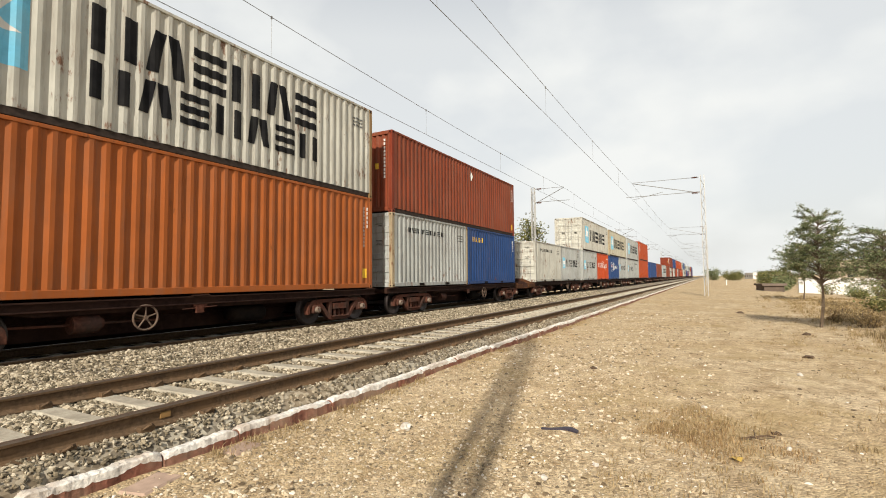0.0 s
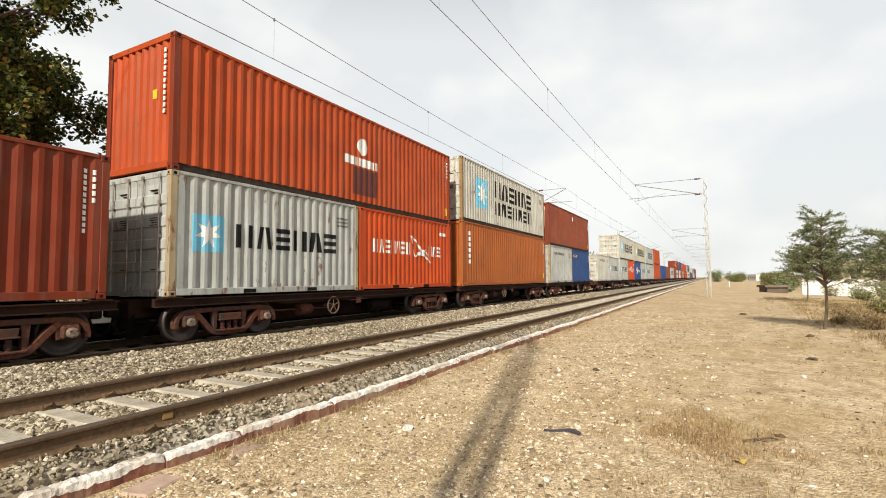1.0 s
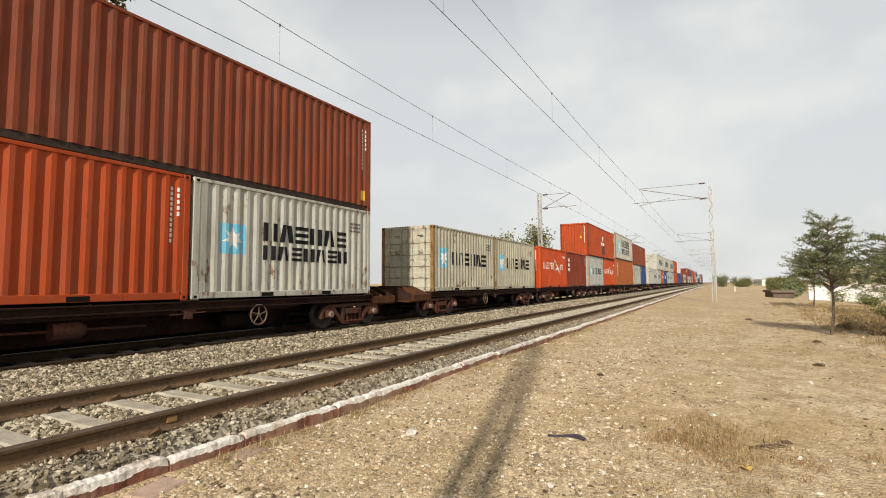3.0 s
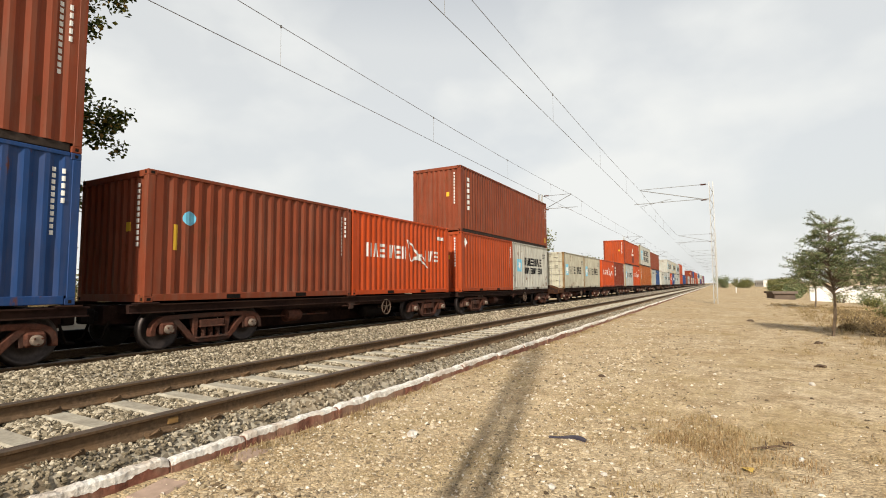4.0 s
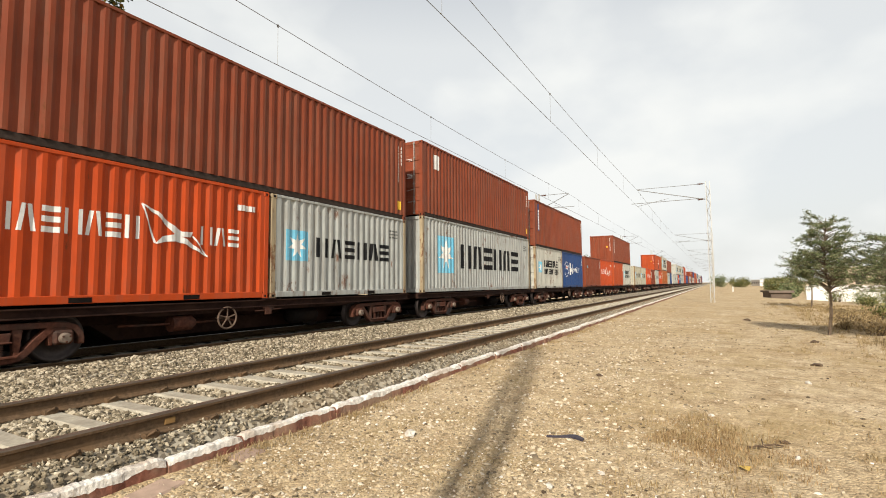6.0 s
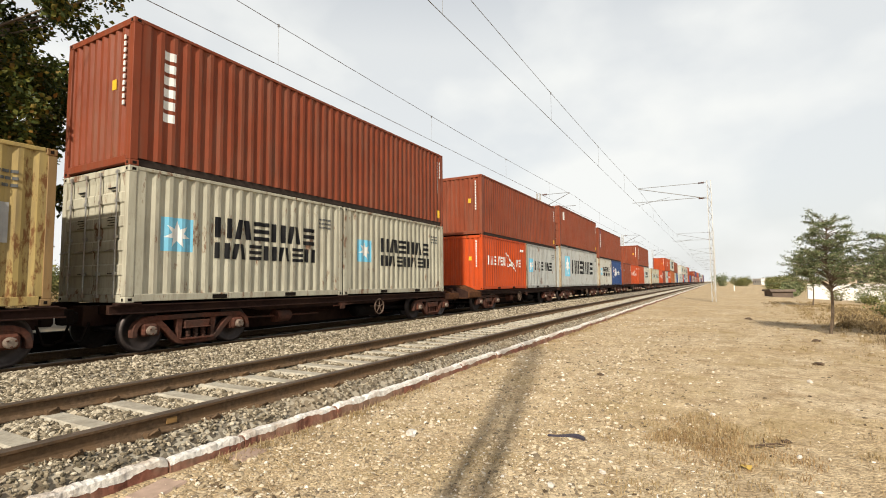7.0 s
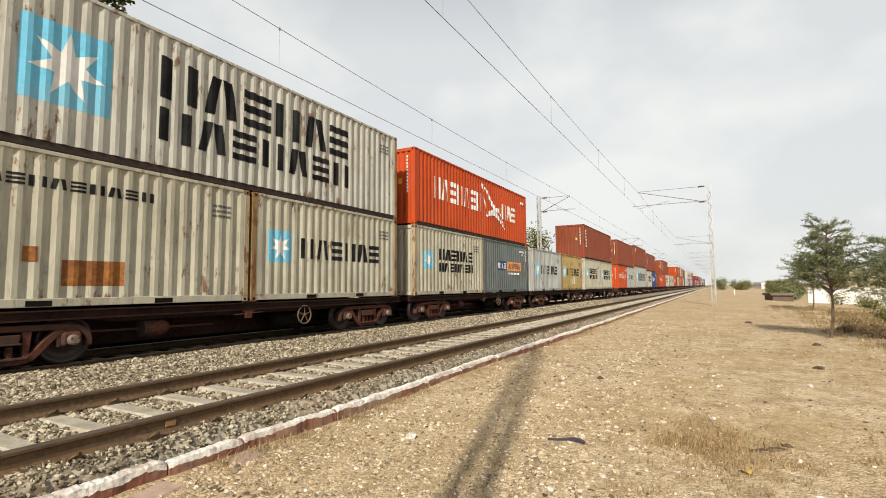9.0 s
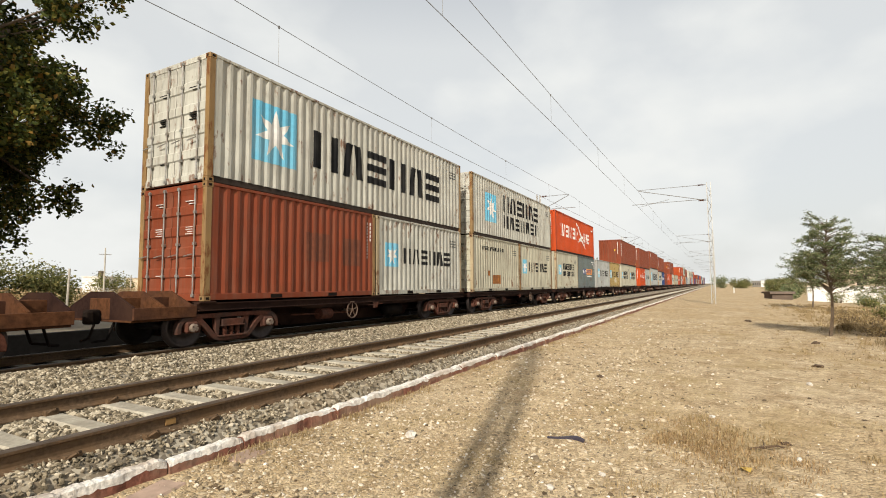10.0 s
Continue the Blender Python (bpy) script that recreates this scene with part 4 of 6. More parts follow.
def underframe(ob, back, front):
    """Side sills, centre sill and cross bearers; back and front: how far the ends reach past the load."""
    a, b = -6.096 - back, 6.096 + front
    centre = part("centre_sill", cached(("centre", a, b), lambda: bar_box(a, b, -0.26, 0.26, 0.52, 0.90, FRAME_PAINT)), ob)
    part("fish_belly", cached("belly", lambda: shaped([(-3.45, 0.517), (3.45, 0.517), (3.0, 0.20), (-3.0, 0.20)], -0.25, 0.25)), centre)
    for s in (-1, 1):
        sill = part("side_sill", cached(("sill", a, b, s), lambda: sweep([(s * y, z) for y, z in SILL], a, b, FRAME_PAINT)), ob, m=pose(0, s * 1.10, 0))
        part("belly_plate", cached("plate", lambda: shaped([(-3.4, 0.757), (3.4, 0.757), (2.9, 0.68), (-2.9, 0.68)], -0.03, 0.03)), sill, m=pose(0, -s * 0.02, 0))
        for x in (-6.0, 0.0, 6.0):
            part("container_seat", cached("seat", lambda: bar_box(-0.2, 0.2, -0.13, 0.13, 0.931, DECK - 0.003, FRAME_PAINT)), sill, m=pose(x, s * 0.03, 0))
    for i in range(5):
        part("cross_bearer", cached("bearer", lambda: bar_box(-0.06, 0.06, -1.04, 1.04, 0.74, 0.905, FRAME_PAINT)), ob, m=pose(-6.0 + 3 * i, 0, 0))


REACH = 1.35


def rib_mesh(material):
    bm = bmesh.new()
    rib = [(-1.13, 0.645), (1.13, 0.64), (1.13, 0.89), (0.38, 1.19), (-0.38, 1.19), (-1.13, 0.89)]
    lo = [bm.verts.new((0, y, z)) for y, z in rib]
    hi = [bm.verts.new((0.05, y, z)) for y, z in rib]
    bm.faces.new(lo)
    bm.faces.new(hi[::-1])
    for i in range(6):
        bm.faces.new((lo[i], hi[i], hi[(i + 1) % 6], lo[(i + 1) % 6]))
    return mesh_of(bm, material)


def end_platform(parent, m):
    """An end platform like a shallow trough with slanting ribs."""
    ob = part("end_platform", cached("plat", lambda: bar_box(0.06, REACH, -1.1, 1.1, 0.60, 0.64, PLATFORM_RUST)), parent, "brown trough-like end platform", m=m)
    part("centre_beam", cached("plat_beam", lambda: bar_box(0.06, REACH, -0.36, 0.36, 0.645, 1.06, PLATFORM_RUST)), ob)
    for s in (-1, 1):
        part("side_plate", cached("plat_side", lambda: bar_box(0.06, REACH, -0.03, 0.03, 0.645, 0.875, PLATFORM_RUST)), ob, m=pose(0, s * 1.165, 0))
    for x in (0.10, REACH * 0.52):
        part("rib", cached("plat_rib", lambda: rib_mesh(PLATFORM_RUST)), ob, m=pose(x, 0, 0))
    # the outermost plate takes the darker frame paint
    part("end_plate", cached("plat_end", lambda: rib_mesh(FRAME_PAINT)), ob, "dark brown end plate", m=pose(REACH - 0.06, 0, 0))


def coupler_mesh():
    bm = bmesh.new()
    box(bm, -0.45, 0.05, -0.09, 0.09, 0.60, 0.78)
    box(bm, 0.02, 0.24, -0.17, 0.10, 0.55, 0.84)
    box(bm, 0.16, 0.32, 0.0, 0.15, 0.57, 0.82)
    chamfer(bm, 0.03)
    for s in (-1, 1):
        rod(bm, (-0.1, s * 0.35, 0.6), (0.02, s * 0.33, 0.25), 0.025, n=8)
        rod(bm, (0.02, s * 0.33, 0.25), (0.22, s * 0.2, 0.22), 0.025, n=8)
    return mesh_of(bm, STEEL)


def handwheel_mesh():
    bm = bmesh.new()
    n, r = 20, 0.235
    for i in range(n):
        a, b = 2 * math.pi * i / n, 2 * math.pi * (i + 1) / n
        rod(bm, (r * math.cos(a), 0, r * math.sin(a)), (r * math.cos(b), 0, r * math.sin(b)), 0.02, n=6)
    for i in range(5):
        a = 2 * math.pi * i / 5 + 0.3
        rod(bm, (0, 0, 0), (r * math.cos(a), 0, r * math.sin(a)), 0.014, n=6)
    rod(bm, (0, -0.03, 0), (0, 0.35, 0), 0.04, n=10)
    return mesh_of(bm, WHEEL_RIM)


def cylinder_mesh():
    bm = bmesh.new()
    rod(bm, (-0.22, 0, 0), (0.22, 0, 0), 0.16, n=16)
    rod(bm, (0.22, 0, 0), (0.30, 0, 0), 0.10, n=12)
    rod(bm, (-1.2, 0.05, 0.02), (-0.22, 0, 0), 0.022, n=6)
    rod(bm, (0.30, 0, 0), (1.4, 0.05, -0.02), 0.022, n=6)
    return mesh_of(bm, BOGIE_PAINT, False)


def reservoir_mesh():
    bm = bmesh.new()
    lathe(bm, [(-0.55, 0.05), (-0.52, 0.14), (-0.45, 0.19), (0.45, 0.19), (0.52, 0.14), (0.55, 0.05)], 16)
    for v in bm.verts:
        v.co.x, v.co.y = v.co.y, v.co.x
    return mesh_of(bm, STEEL)


def gear_mesh():
    """Small brackets and a lever that hang below the sill."""
    bm = bmesh.new()
    box(bm, -0.16, 0.16, -0.03, 0.03, 0.0, 0.05)
    box(bm, -0.10, 0.08, -0.04, 0.02, -0.14, 0.0)
    rod(bm, (-0.4, -0.02, -0.05), (0.4, -0.02, -0.02), 0.012, n=6)
    return mesh_of(bm, BOGIE_PAINT)


WHEELSETS = []


def wagon(m, long_back, long_front, near=True, brake=-1.15):
    ob = thing("container_wagon", "low brown skeletal container wagon on two rusty bogies", "wagon", m, group="wagons of the train")
    back, front = (0.22 if not long_back else 0.1), (0.22 if not long_front else 0.1)
    underframe(ob, back, front)
    for flag, sx, r in ((long_back, -1, 180), (long_front, 1, 0)):
        if flag:
            end_platform(ob, pose(sx * 6.16, 0, 0, 0, 0, r))
        part("coupler", cached("coupler", coupler_mesh), ob, "dark steel coupler", m=pose(sx * (6.35 + (1.15 if flag else 0.0)), 0, 0, 0, 0, r))
    for x in (-5.3 if long_back else -4.58, 5.3 if long_front else 4.58):
        bogie = part("bogie", BOLSTER_DATA, ob, "rusty cast bogie", m=pose(x, 0, 0))
        for s, r in ((-1, 0), (1, 180)):
            part("side_frame", FRAME_DATA, bogie, m=pose(0, s * 1.08, 0, 0, 0, r))
            for ax in (-1.0, 1.0):
                part("axle_box", BOX_DATA, bogie, "axle box with bare steel cap", m=pose(ax, s * 1.10, 0.42, 0, 0, r))
            if near:
                for k in (-0.17, 0.0, 0.17):
                    part("spring", SPRING_DATA, bogie, m=pose(k, s * 1.10, 0))
        for ax in (-1.0, 1.0):
            w = part("wheelset", WHEEL_DATA, bogie, "steel wheels on an axle", m=pose(ax, 0, 0.42))
            if near:
                WHEELSETS.append(w)
    part("handwheel", cached("hand_brake", handwheel_mesh), ob, "spoked steel brake wheel", m=pose(brake, -1.20, 0.56))
    part("brake_cylinder", cached("cyl", cylinder_mesh), ob, "rusty brake cylinder", m=pose(-2.1, -0.95, 0.50))
    part("air_reservoir", cached("res", reservoir_mesh), ob, m=pose(1.6, -0.7, 0.45))
    part("bracket", cached("gear", gear_mesh), ob, "small steel brackets", m=pose(0.0, -1.19, 0.72))
    return ob


# ---- the train ----
START, SPEED = 13.169, 18.45
SMALL, LARGE, LOAD = 1.145, 3.80, 12.192
# load of each wagon: upper box or None, then the lower boxes from back to front: (colour, painting, doors at the back, post colour)
LOADS = {
    -6: (("red", "column", F, None), [("red", "none", F, None)]),
    -5: (("grey", "star", F, None), [("grey", "star", F, None), ("grey", "line", F, None)]),
    -4: (("cream", "star", F, "aged"), [("blue", "script", F, None), ("grey", "star", F, None)]),
    -3: (("white", "star", T, None), [("grey", "star", F, None), ("scarlet", "sud", F, None)]),
    -2: (None, [("white", "line", T, None), ("grey", "star", F, None)]),
    -1: (("brown", "crest", F, "maroon"), [("grey", "line", T, "aged"), ("blue", "yellow_word", F, None)]),
    0: (("white", "star_two", T, "rusty"), [("orange", "column", F, None)]),
    1: (("red", "peak", F, "maroon"), [("grey", "star", T, "aged"), ("scarlet", "sud", F, None)]),
    2: (None, [("scarlet", "sud", F, None), ("maroon", "column_low", F, None)]),
    3: (None, [("cream", "star", T, "rusty"), ("cream", "star", F, "aged")]),
    4: (("brown", "column", F, None), [("red", "crest", F, None), ("white", "star_two", F, None)]),
    5: (None, [("brown", "roundel", F, None), ("scarlet", "sud", F, None)]),
    6: (("brown", "label_column", T, None), [("white", "star_two", T, "aged"), ("blue", "script", F, None)]),
    7: (("brown", "placard", T, None), [("grey", "star", F, "aged")]),
    8: (("brown", "none", F, None), [("scarlet", "sud", F, None), ("grey", "star", F, "aged")]),
    9: (("brown", "column", F, None), [("cream", "star_two", T, None), ("cream", "star_two", F, None)]),
    10: (None, [("grey", "star", F, None), ("ochre", "star_patched", F, "rusty")]),
    11: (("scarlet", "sud_wide", F, None), [("cream", "star_two", F, "aged"), ("slate", "pair", F, None)]),
    12: (("white", "star_two", T, "rusty"), [("cream", "line_rust", T, "aged"), ("cream", "star", F, "rusty")]),
    13: (("white", "star", T, "rusty"), [("brown", "patched", T, "rusty"), ("white", "star", F, "aged")]),
    14: (None, []),
}
far = random.Random(11)
for k in range(-26, -6):
    pick = lambda: far.choice((("red", "none", F, None), ("grey", "star", F, None), ("maroon", "column", F, None), ("brown", "none", F, None), ("blue", "none", F, None), ("white", "star", F, None)))
    lower = [pick()] if far.random() < 0.4 else [pick(), pick()]
    LOADS[k] = (pick() if (far.random() < 0.7 and k != -7) else None, lower)
WORDS = {"orange": "orange-brown", "red": "brick-red", "scarlet": "scarlet", "maroon": "dark maroon", "brown": "red-brown", "white": "stained white",
         "grey": "weathered grey", "cream": "stained cream", "ochre": "yellowed rusty", "blue": "navy blue", "slate": "slate grey"}
PAINTED = {"none": "", "star_patched": " with blue star and repainted squares", "patched": " with faded square patches", "star": " with blue star and black bars", "star_two": " with blue star and two rows", "line": " with a small black row", "line_rust": " with a rusty patch",
           "sud": " with white winged emblem", "sud_wide": " with white winged emblem", "column": " with white upright bars", "column_low": " with white upright bars",
           "peak": " with round white emblem", "placard": " with white placard", "crest": " with small white mark", "roundel": " with blue roundel",
           "script": " with white slanting bars", "pair": " with navy and orange panels", "yellow_word": " with yellow bars", "label_column": " with navy upright panel"}
RIDERS = []


def front_of(k):
    """Where wagon k's load ends in front, with wagon 0's at zero."""
    x = 0.0
    for i in range(1, k + 1):
        x -= LOAD + (LARGE + (0.15 if i == 4 else 0.0) if (i - 4) % 5 == 0 else SMALL)
    for i in range(0, k, -1):
        x += LOAD + (LARGE if (i + 1) % 5 == 0 else SMALL)
    return x


def box_words(c, big, upper):
    size = "long" if big else "short"
    where = " stacked above" if upper else (" on a wagon" if c[1] == "none" else "")
    return f"{size} {WORDS[c[0]]} container{PAINTED[c[1]]}{where}"


for k in sorted(LOADS):
    upper, lower = LOADS[k]
    mid = front_of(k) - LOAD / 2
    RIDERS.append((wagon(pose(mid, RAIL_FAR, Z_FAR), (k - 3) % 5 == 0, (k - 4) % 5 == 0, k > -4, -1.15 if k in (0, 1, 3, 8, 13) else 1.8), mid))
    z = Z_FAR + DECK
    if len(lower) == 1:
        c = lower[0]
        RIDERS.append((container(LOAD, 2.896, c[0], c[1], c[2], pose(mid, RAIL_FAR, z), box_words(c, True, False), c[3]), mid))
    elif lower:
        for c, s in zip(lower, (-1, 1)):
            x = mid + s * (LOAD - 6.058) / 2
            RIDERS.append((container(6.058, 2.591, c[0], c[1], c[2], pose(x, RAIL_FAR, z), box_words(c, False, False), c[3]), x))
    if upper:
        c = upper
        RIDERS.append((container(LOAD, 2.896, c[0], c[1], c[2], pose(mid, RAIL_FAR, z + (2.896 if len(lower) == 1 else 2.591)), box_words(c, True, True), c[3], True), mid))


# ---- platform beyond the train ----
# shade on the platform's face is painted into the edge stone's colour
PLATFORM_FACE = plain("shade_dark_stone", (0.014, 0.013, 0.012), 0.95, 0, 6, 0.35, 0.5, 0.02, shine=0.07)
PLATFORM_TOP = plain("dusty_beige_earth", (0.40, 0.33, 0.23), 0.95, 0, 3, 0.2, 0.4, 0.02, (0.32, 0.25, 0.16))
bm = bmesh.new()
box(bm, -45, 42, 13.1, 19.5, -1.4, 0.12, 1)
box(bm, -45, 42, 12.85, 13.1, -1.4, 0.16, 0)
thing("platform", "low earth platform with its shaded edge painted dark", "platform", data=mesh_of(bm, (PLATFORM_FACE, PLATFORM_TOP)), kind="structure")

# ---- masts and wires ----
MAST_PAINT = plain("dull_galvanised_steel", (0.42, 0.42, 0.40), 0.55, 0.5, 12, 0.2, 0.15, 0.004, (0.30, 0.27, 0.23))
WIRE_METAL = plain("weathered_wire", (0.22, 0.215, 0.205), 0.6, 0.5, 30, 0.2)
PORCELAIN = plain("brown_porcelain", (0.10, 0.04, 0.025), 0.35, 0, 8, 0.2)
FOOTING = plain("mast_footing_concrete", (0.42, 0.39, 0.33), 0.9, 0, 9, 0.2, 0.4, 0.01)
CAT_MAST, CAT_MID, CONTACT, TOP = 8.85, 8.55, 7.46, 9.05
MASTS = [-1.2 + 44.8 * i for i in range(-1, 9)]


def leg_mesh():
    bm = bmesh.new()
    box(bm, -0.035, 0.035, -0.006, 0.006, -0.6, TOP)
    box(bm, -0.035, -0.023, -0.006, 0.05, -0.6, TOP)
    return mesh_of(bm, MAST_PAINT)


def lacing_mesh():
    bm = bmesh.new()
    z, k = -0.3, 0
    while z < TOP - 0.5:
        s = 1 if k % 2 else -1
        for y in (-0.11, 0.11):
            rod(bm, (-0.14 * s, y, z), (0.14 * s, y, z + 0.5), 0.013, n=5)
        for x in (-0.14, 0.14):
            rod(bm, (x, -0.11 * s, z), (x, 0.11 * s, z + 0.5), 0.013, n=5)
        z += 0.5
        k += 1
    return mesh_of(bm, MAST_PAINT)


def tube_mesh(p, q, r=0.03):
    bm = bmesh.new()
    rod(bm, p, q, r, n=8)
    return mesh_of(bm, WIRE_METAL)


def insulator_mesh():
    """Stacked porcelain sheds along y."""
    bm = bmesh.new()
    rings = []
    for k in range(6):
        rings += [(k * 0.07, 0.035), (k * 0.07 + 0.02, 0.085), (k * 0.07 + 0.045, 0.04)]
    lathe(bm, rings, 10)
    return mesh_of(bm, PORCELAIN)


def footing_mesh():
    bm = bmesh.new()
    box(bm, -0.4, 0.4, -0.4, 0.4, -0.8, -0.33)
    chamfer(bm, 0.03)
    return mesh_of(bm, FOOTING)


def mast(x, y, reach, base):
    """A lattice mast; its bracket reaches sideways to the wires."""
    ob = thing("catenary_mast", "grey steel lattice mast with bracket over the track", "mast", pose(x, y, 0), group="masts along the line")
    s = 1 if reach > 0 else -1
    for sx in (-1, 1):
        for sy in (-1, 1):
            part("leg", cached("leg", leg_mesh), ob, m=pose(sx * 0.14, sy * 0.11, 0, 0, 0, 0 if sy > 0 else 180))
    lace = part("lacing", cached("lacing", lacing_mesh), ob)
    lace["kind"] = "stuff"
    part("footing", cached("footing", footing_mesh), ob, "concrete footing", m=pose(0, 0, base))
    end = abs(reach)
    key = (round(reach, 2),)
    for name, p, q, r in (("top_tie", (0, 0.2, TOP - 0.15), (0, end, CAT_MAST + 0.05), 0.02), ("bracket_tube", (0, 0.2, 7.65), (0, end, CAT_MAST), 0.028),
                          ("steady_arm", (0, 0.2, 7.75), (0, end + 0.5, 7.72), 0.022), ("drop_arm", (0, end * 0.55, 7.95), (0, end, CONTACT + 0.03), 0.016)):
        me = cached(("tube", name, *key), lambda p=p, q=q, r=r: tube_mesh(p, q, r))
        part(name, me, ob, m=pose(0, 0, 0, 0, 0, 0 if s > 0 else 180))
    for z in (TOP - 0.15, 7.67):
        part("insulator", cached("insulator", insulator_mesh), ob, "brown porcelain insulator", m=pose(0, s * 0.35, z, 0, 0, 0 if s > 0 else 180))
    return ob


for x in MASTS:
    if x > -10:
        mast(x, 0.50 if x < 0 else 0.20, RAIL_NEAR - (0.50 if x < 0 else 0.20), -0.1)
    mast(x + (-1.4 if x > 0 else 0), 13.5, RAIL_FAR - 13.5, 0.0)


def span_mesh(upper):
    bm = bmesh.new()
    pts = []
    for a in MASTS[:-1]:
        for i in range(16):
            u = i / 16
            z = CAT_MID + (CAT_MAST - CAT_MID) * (2 * u - 1) ** 2 if upper else CONTACT
            pts.append((a + 44.8 * u, 0, z))
    pts = pts if upper else pts[::8]
    loops = [[bm.verts.new((x, 0.010 * math.cos(a), z + 0.010 * math.sin(a))) for a in (0.3, 1.9, 3.4, 5.0)] for x, _, z in pts]
    for a, b in zip(loops, loops[1:]):
        for i in range(4):
            bm.faces.new((a[i], a[(i + 1) % 4], b[(i + 1) % 4], b[i]))
    return mesh_of(bm, WIRE_METAL)


def dropper_mesh(u):
    bm = bmesh.new()
    z = CAT_MID + (CAT_MAST - CAT_MID) * (2 * u - 1) ** 2
    rod(bm, (0, 0, CONTACT), (0, 0, z), 0.005, n=5)
    box(bm, -0.02, 0.02, -0.02, 0.02, z - 0.05, z + 0.03)
    return mesh_of(bm, WIRE_METAL)


for y in (RAIL_NEAR, RAIL_FAR):
    line = thing("overhead_line", "overhead contact wire hung from a sagging catenary wire", "wire", pose(0, y, 0), group="overhead lines")
    part("catenary_wire", cached("cat", lambda: span_mesh(True)), line)
    part("contact_wire", cached("con", lambda: span_mesh(False)), line)
    for a in MASTS[:6]:
        for i, u in enumerate((0.05, 0.246, 0.442, 0.64, 0.836)):
            part("dropper", cached(("drop", i), lambda u=u: dropper_mesh(u)), line, m=pose(a + 44.8 * u, 0, 0))


# ---- plants ----
BARK = plain("grey_brown_bark", (0.15, 0.11, 0.075), 0.95, 0, 14, 0.35, 0.8, 0.02)


def leaf_material(name, stops):
    mat, n, l, b = nodes_of(name)
    g = n.new("ShaderNodeNewGeometry")
    base = ramp_node(n, l, g.outputs["Random Per Island"], stops)
    l.new(base, b.inputs["Base Color"])
    b.inputs["Roughness"].default_value = 0.6
    b.inputs["Specular IOR Level"].default_value = 0.2
    tr = n.new("ShaderNodeBsdfTranslucent")
    l.new(base, tr.inputs["Color"])
    mx = n.new("ShaderNodeMixShader")
    mx.inputs[0].default_value = 0.25
    l.new(b.outputs[0], mx.inputs[1])
    l.new(tr.outputs[0], mx.inputs[2])
    l.new(mx.outputs[0], n["Material Output"].inputs["Surface"])
    return mat


LEAF_DARK = leaf_material("dark_green_leaves", [(0.0, (0.016, 0.026, 0.006)), (0.5, (0.058, 0.074, 0.014)), (0.85, (0.145, 0.14, 0.024)), (1.0, (0.25, 0.135, 0.03))])
LEAF_ACACIA = leaf_material("grey_green_leaves", [(0.0, (0.07, 0.095, 0.04)), (0.5, (0.16, 0.195, 0.085)), (1.0, (0.33, 0.32, 0.17))])
LEAF_BUSH = leaf_material("dusty_bush_leaves", [(0.0, (0.06, 0.07, 0.025)), (0.6, (0.165, 0.17, 0.058)), (1.0, (0.32, 0.28, 0.11))])
STRAW = leaf_material("dry_straw", [(0.0, (0.20, 0.135, 0.06)), (0.5, (0.33, 0.235, 0.11)), (1.0, (0.45, 0.35, 0.19))])


def leaves_mesh(centres, count, spread_by, size, material, seed, droop=0.2, slim=0.28):
    """Small folded leaves strewn round twig ends."""
    r = np.random.default_rng(seed)
    c = np.array(centres)
    p = c[r.integers(len(c), size=count)] + r.normal(0, 1, (count, 3)) * spread_by
    d = r.normal(0, 1, (count, 3))
    d[:, 2] = d[:, 2] * 0.6 - droop
    d /= np.linalg.norm(d, axis=1, keepdims=True)
    e = np.cross(d, r.normal(0, 1, (count, 3)))
    e /= np.linalg.norm(e, axis=1, keepdims=True)
    s = size * r.uniform(0.6, 1.3, (count, 1))
    up = np.cross(d, e) * s * 0.12
    V = np.stack([p, p + d * s * 0.5 + e * s * slim + up, p + d * s, p + d * s * 0.5 - e * s * slim + up], 1).reshape(-1, 3)
    k = np.arange(count)[:, None] * 4
    F = np.concatenate([k + (0, 1, 2), k + (0, 2, 3)], 1).reshape(-1, 3)
    me = bpy.data.meshes.new("mesh")
    me.vertices.add(len(V))
    me.vertices.foreach_set("co", V.astype(np.float32).ravel())
    me.loops.add(F.size)
    me.loops.foreach_set("vertex_index", F.astype(np.int32).ravel())
    me.polygons.add(len(F))
    me.polygons.foreach_set("loop_start", np.arange(0, F.size, 3, dtype=np.int32))
    me.update(calc_edges=True)
    me.materials.append(material)
    return me


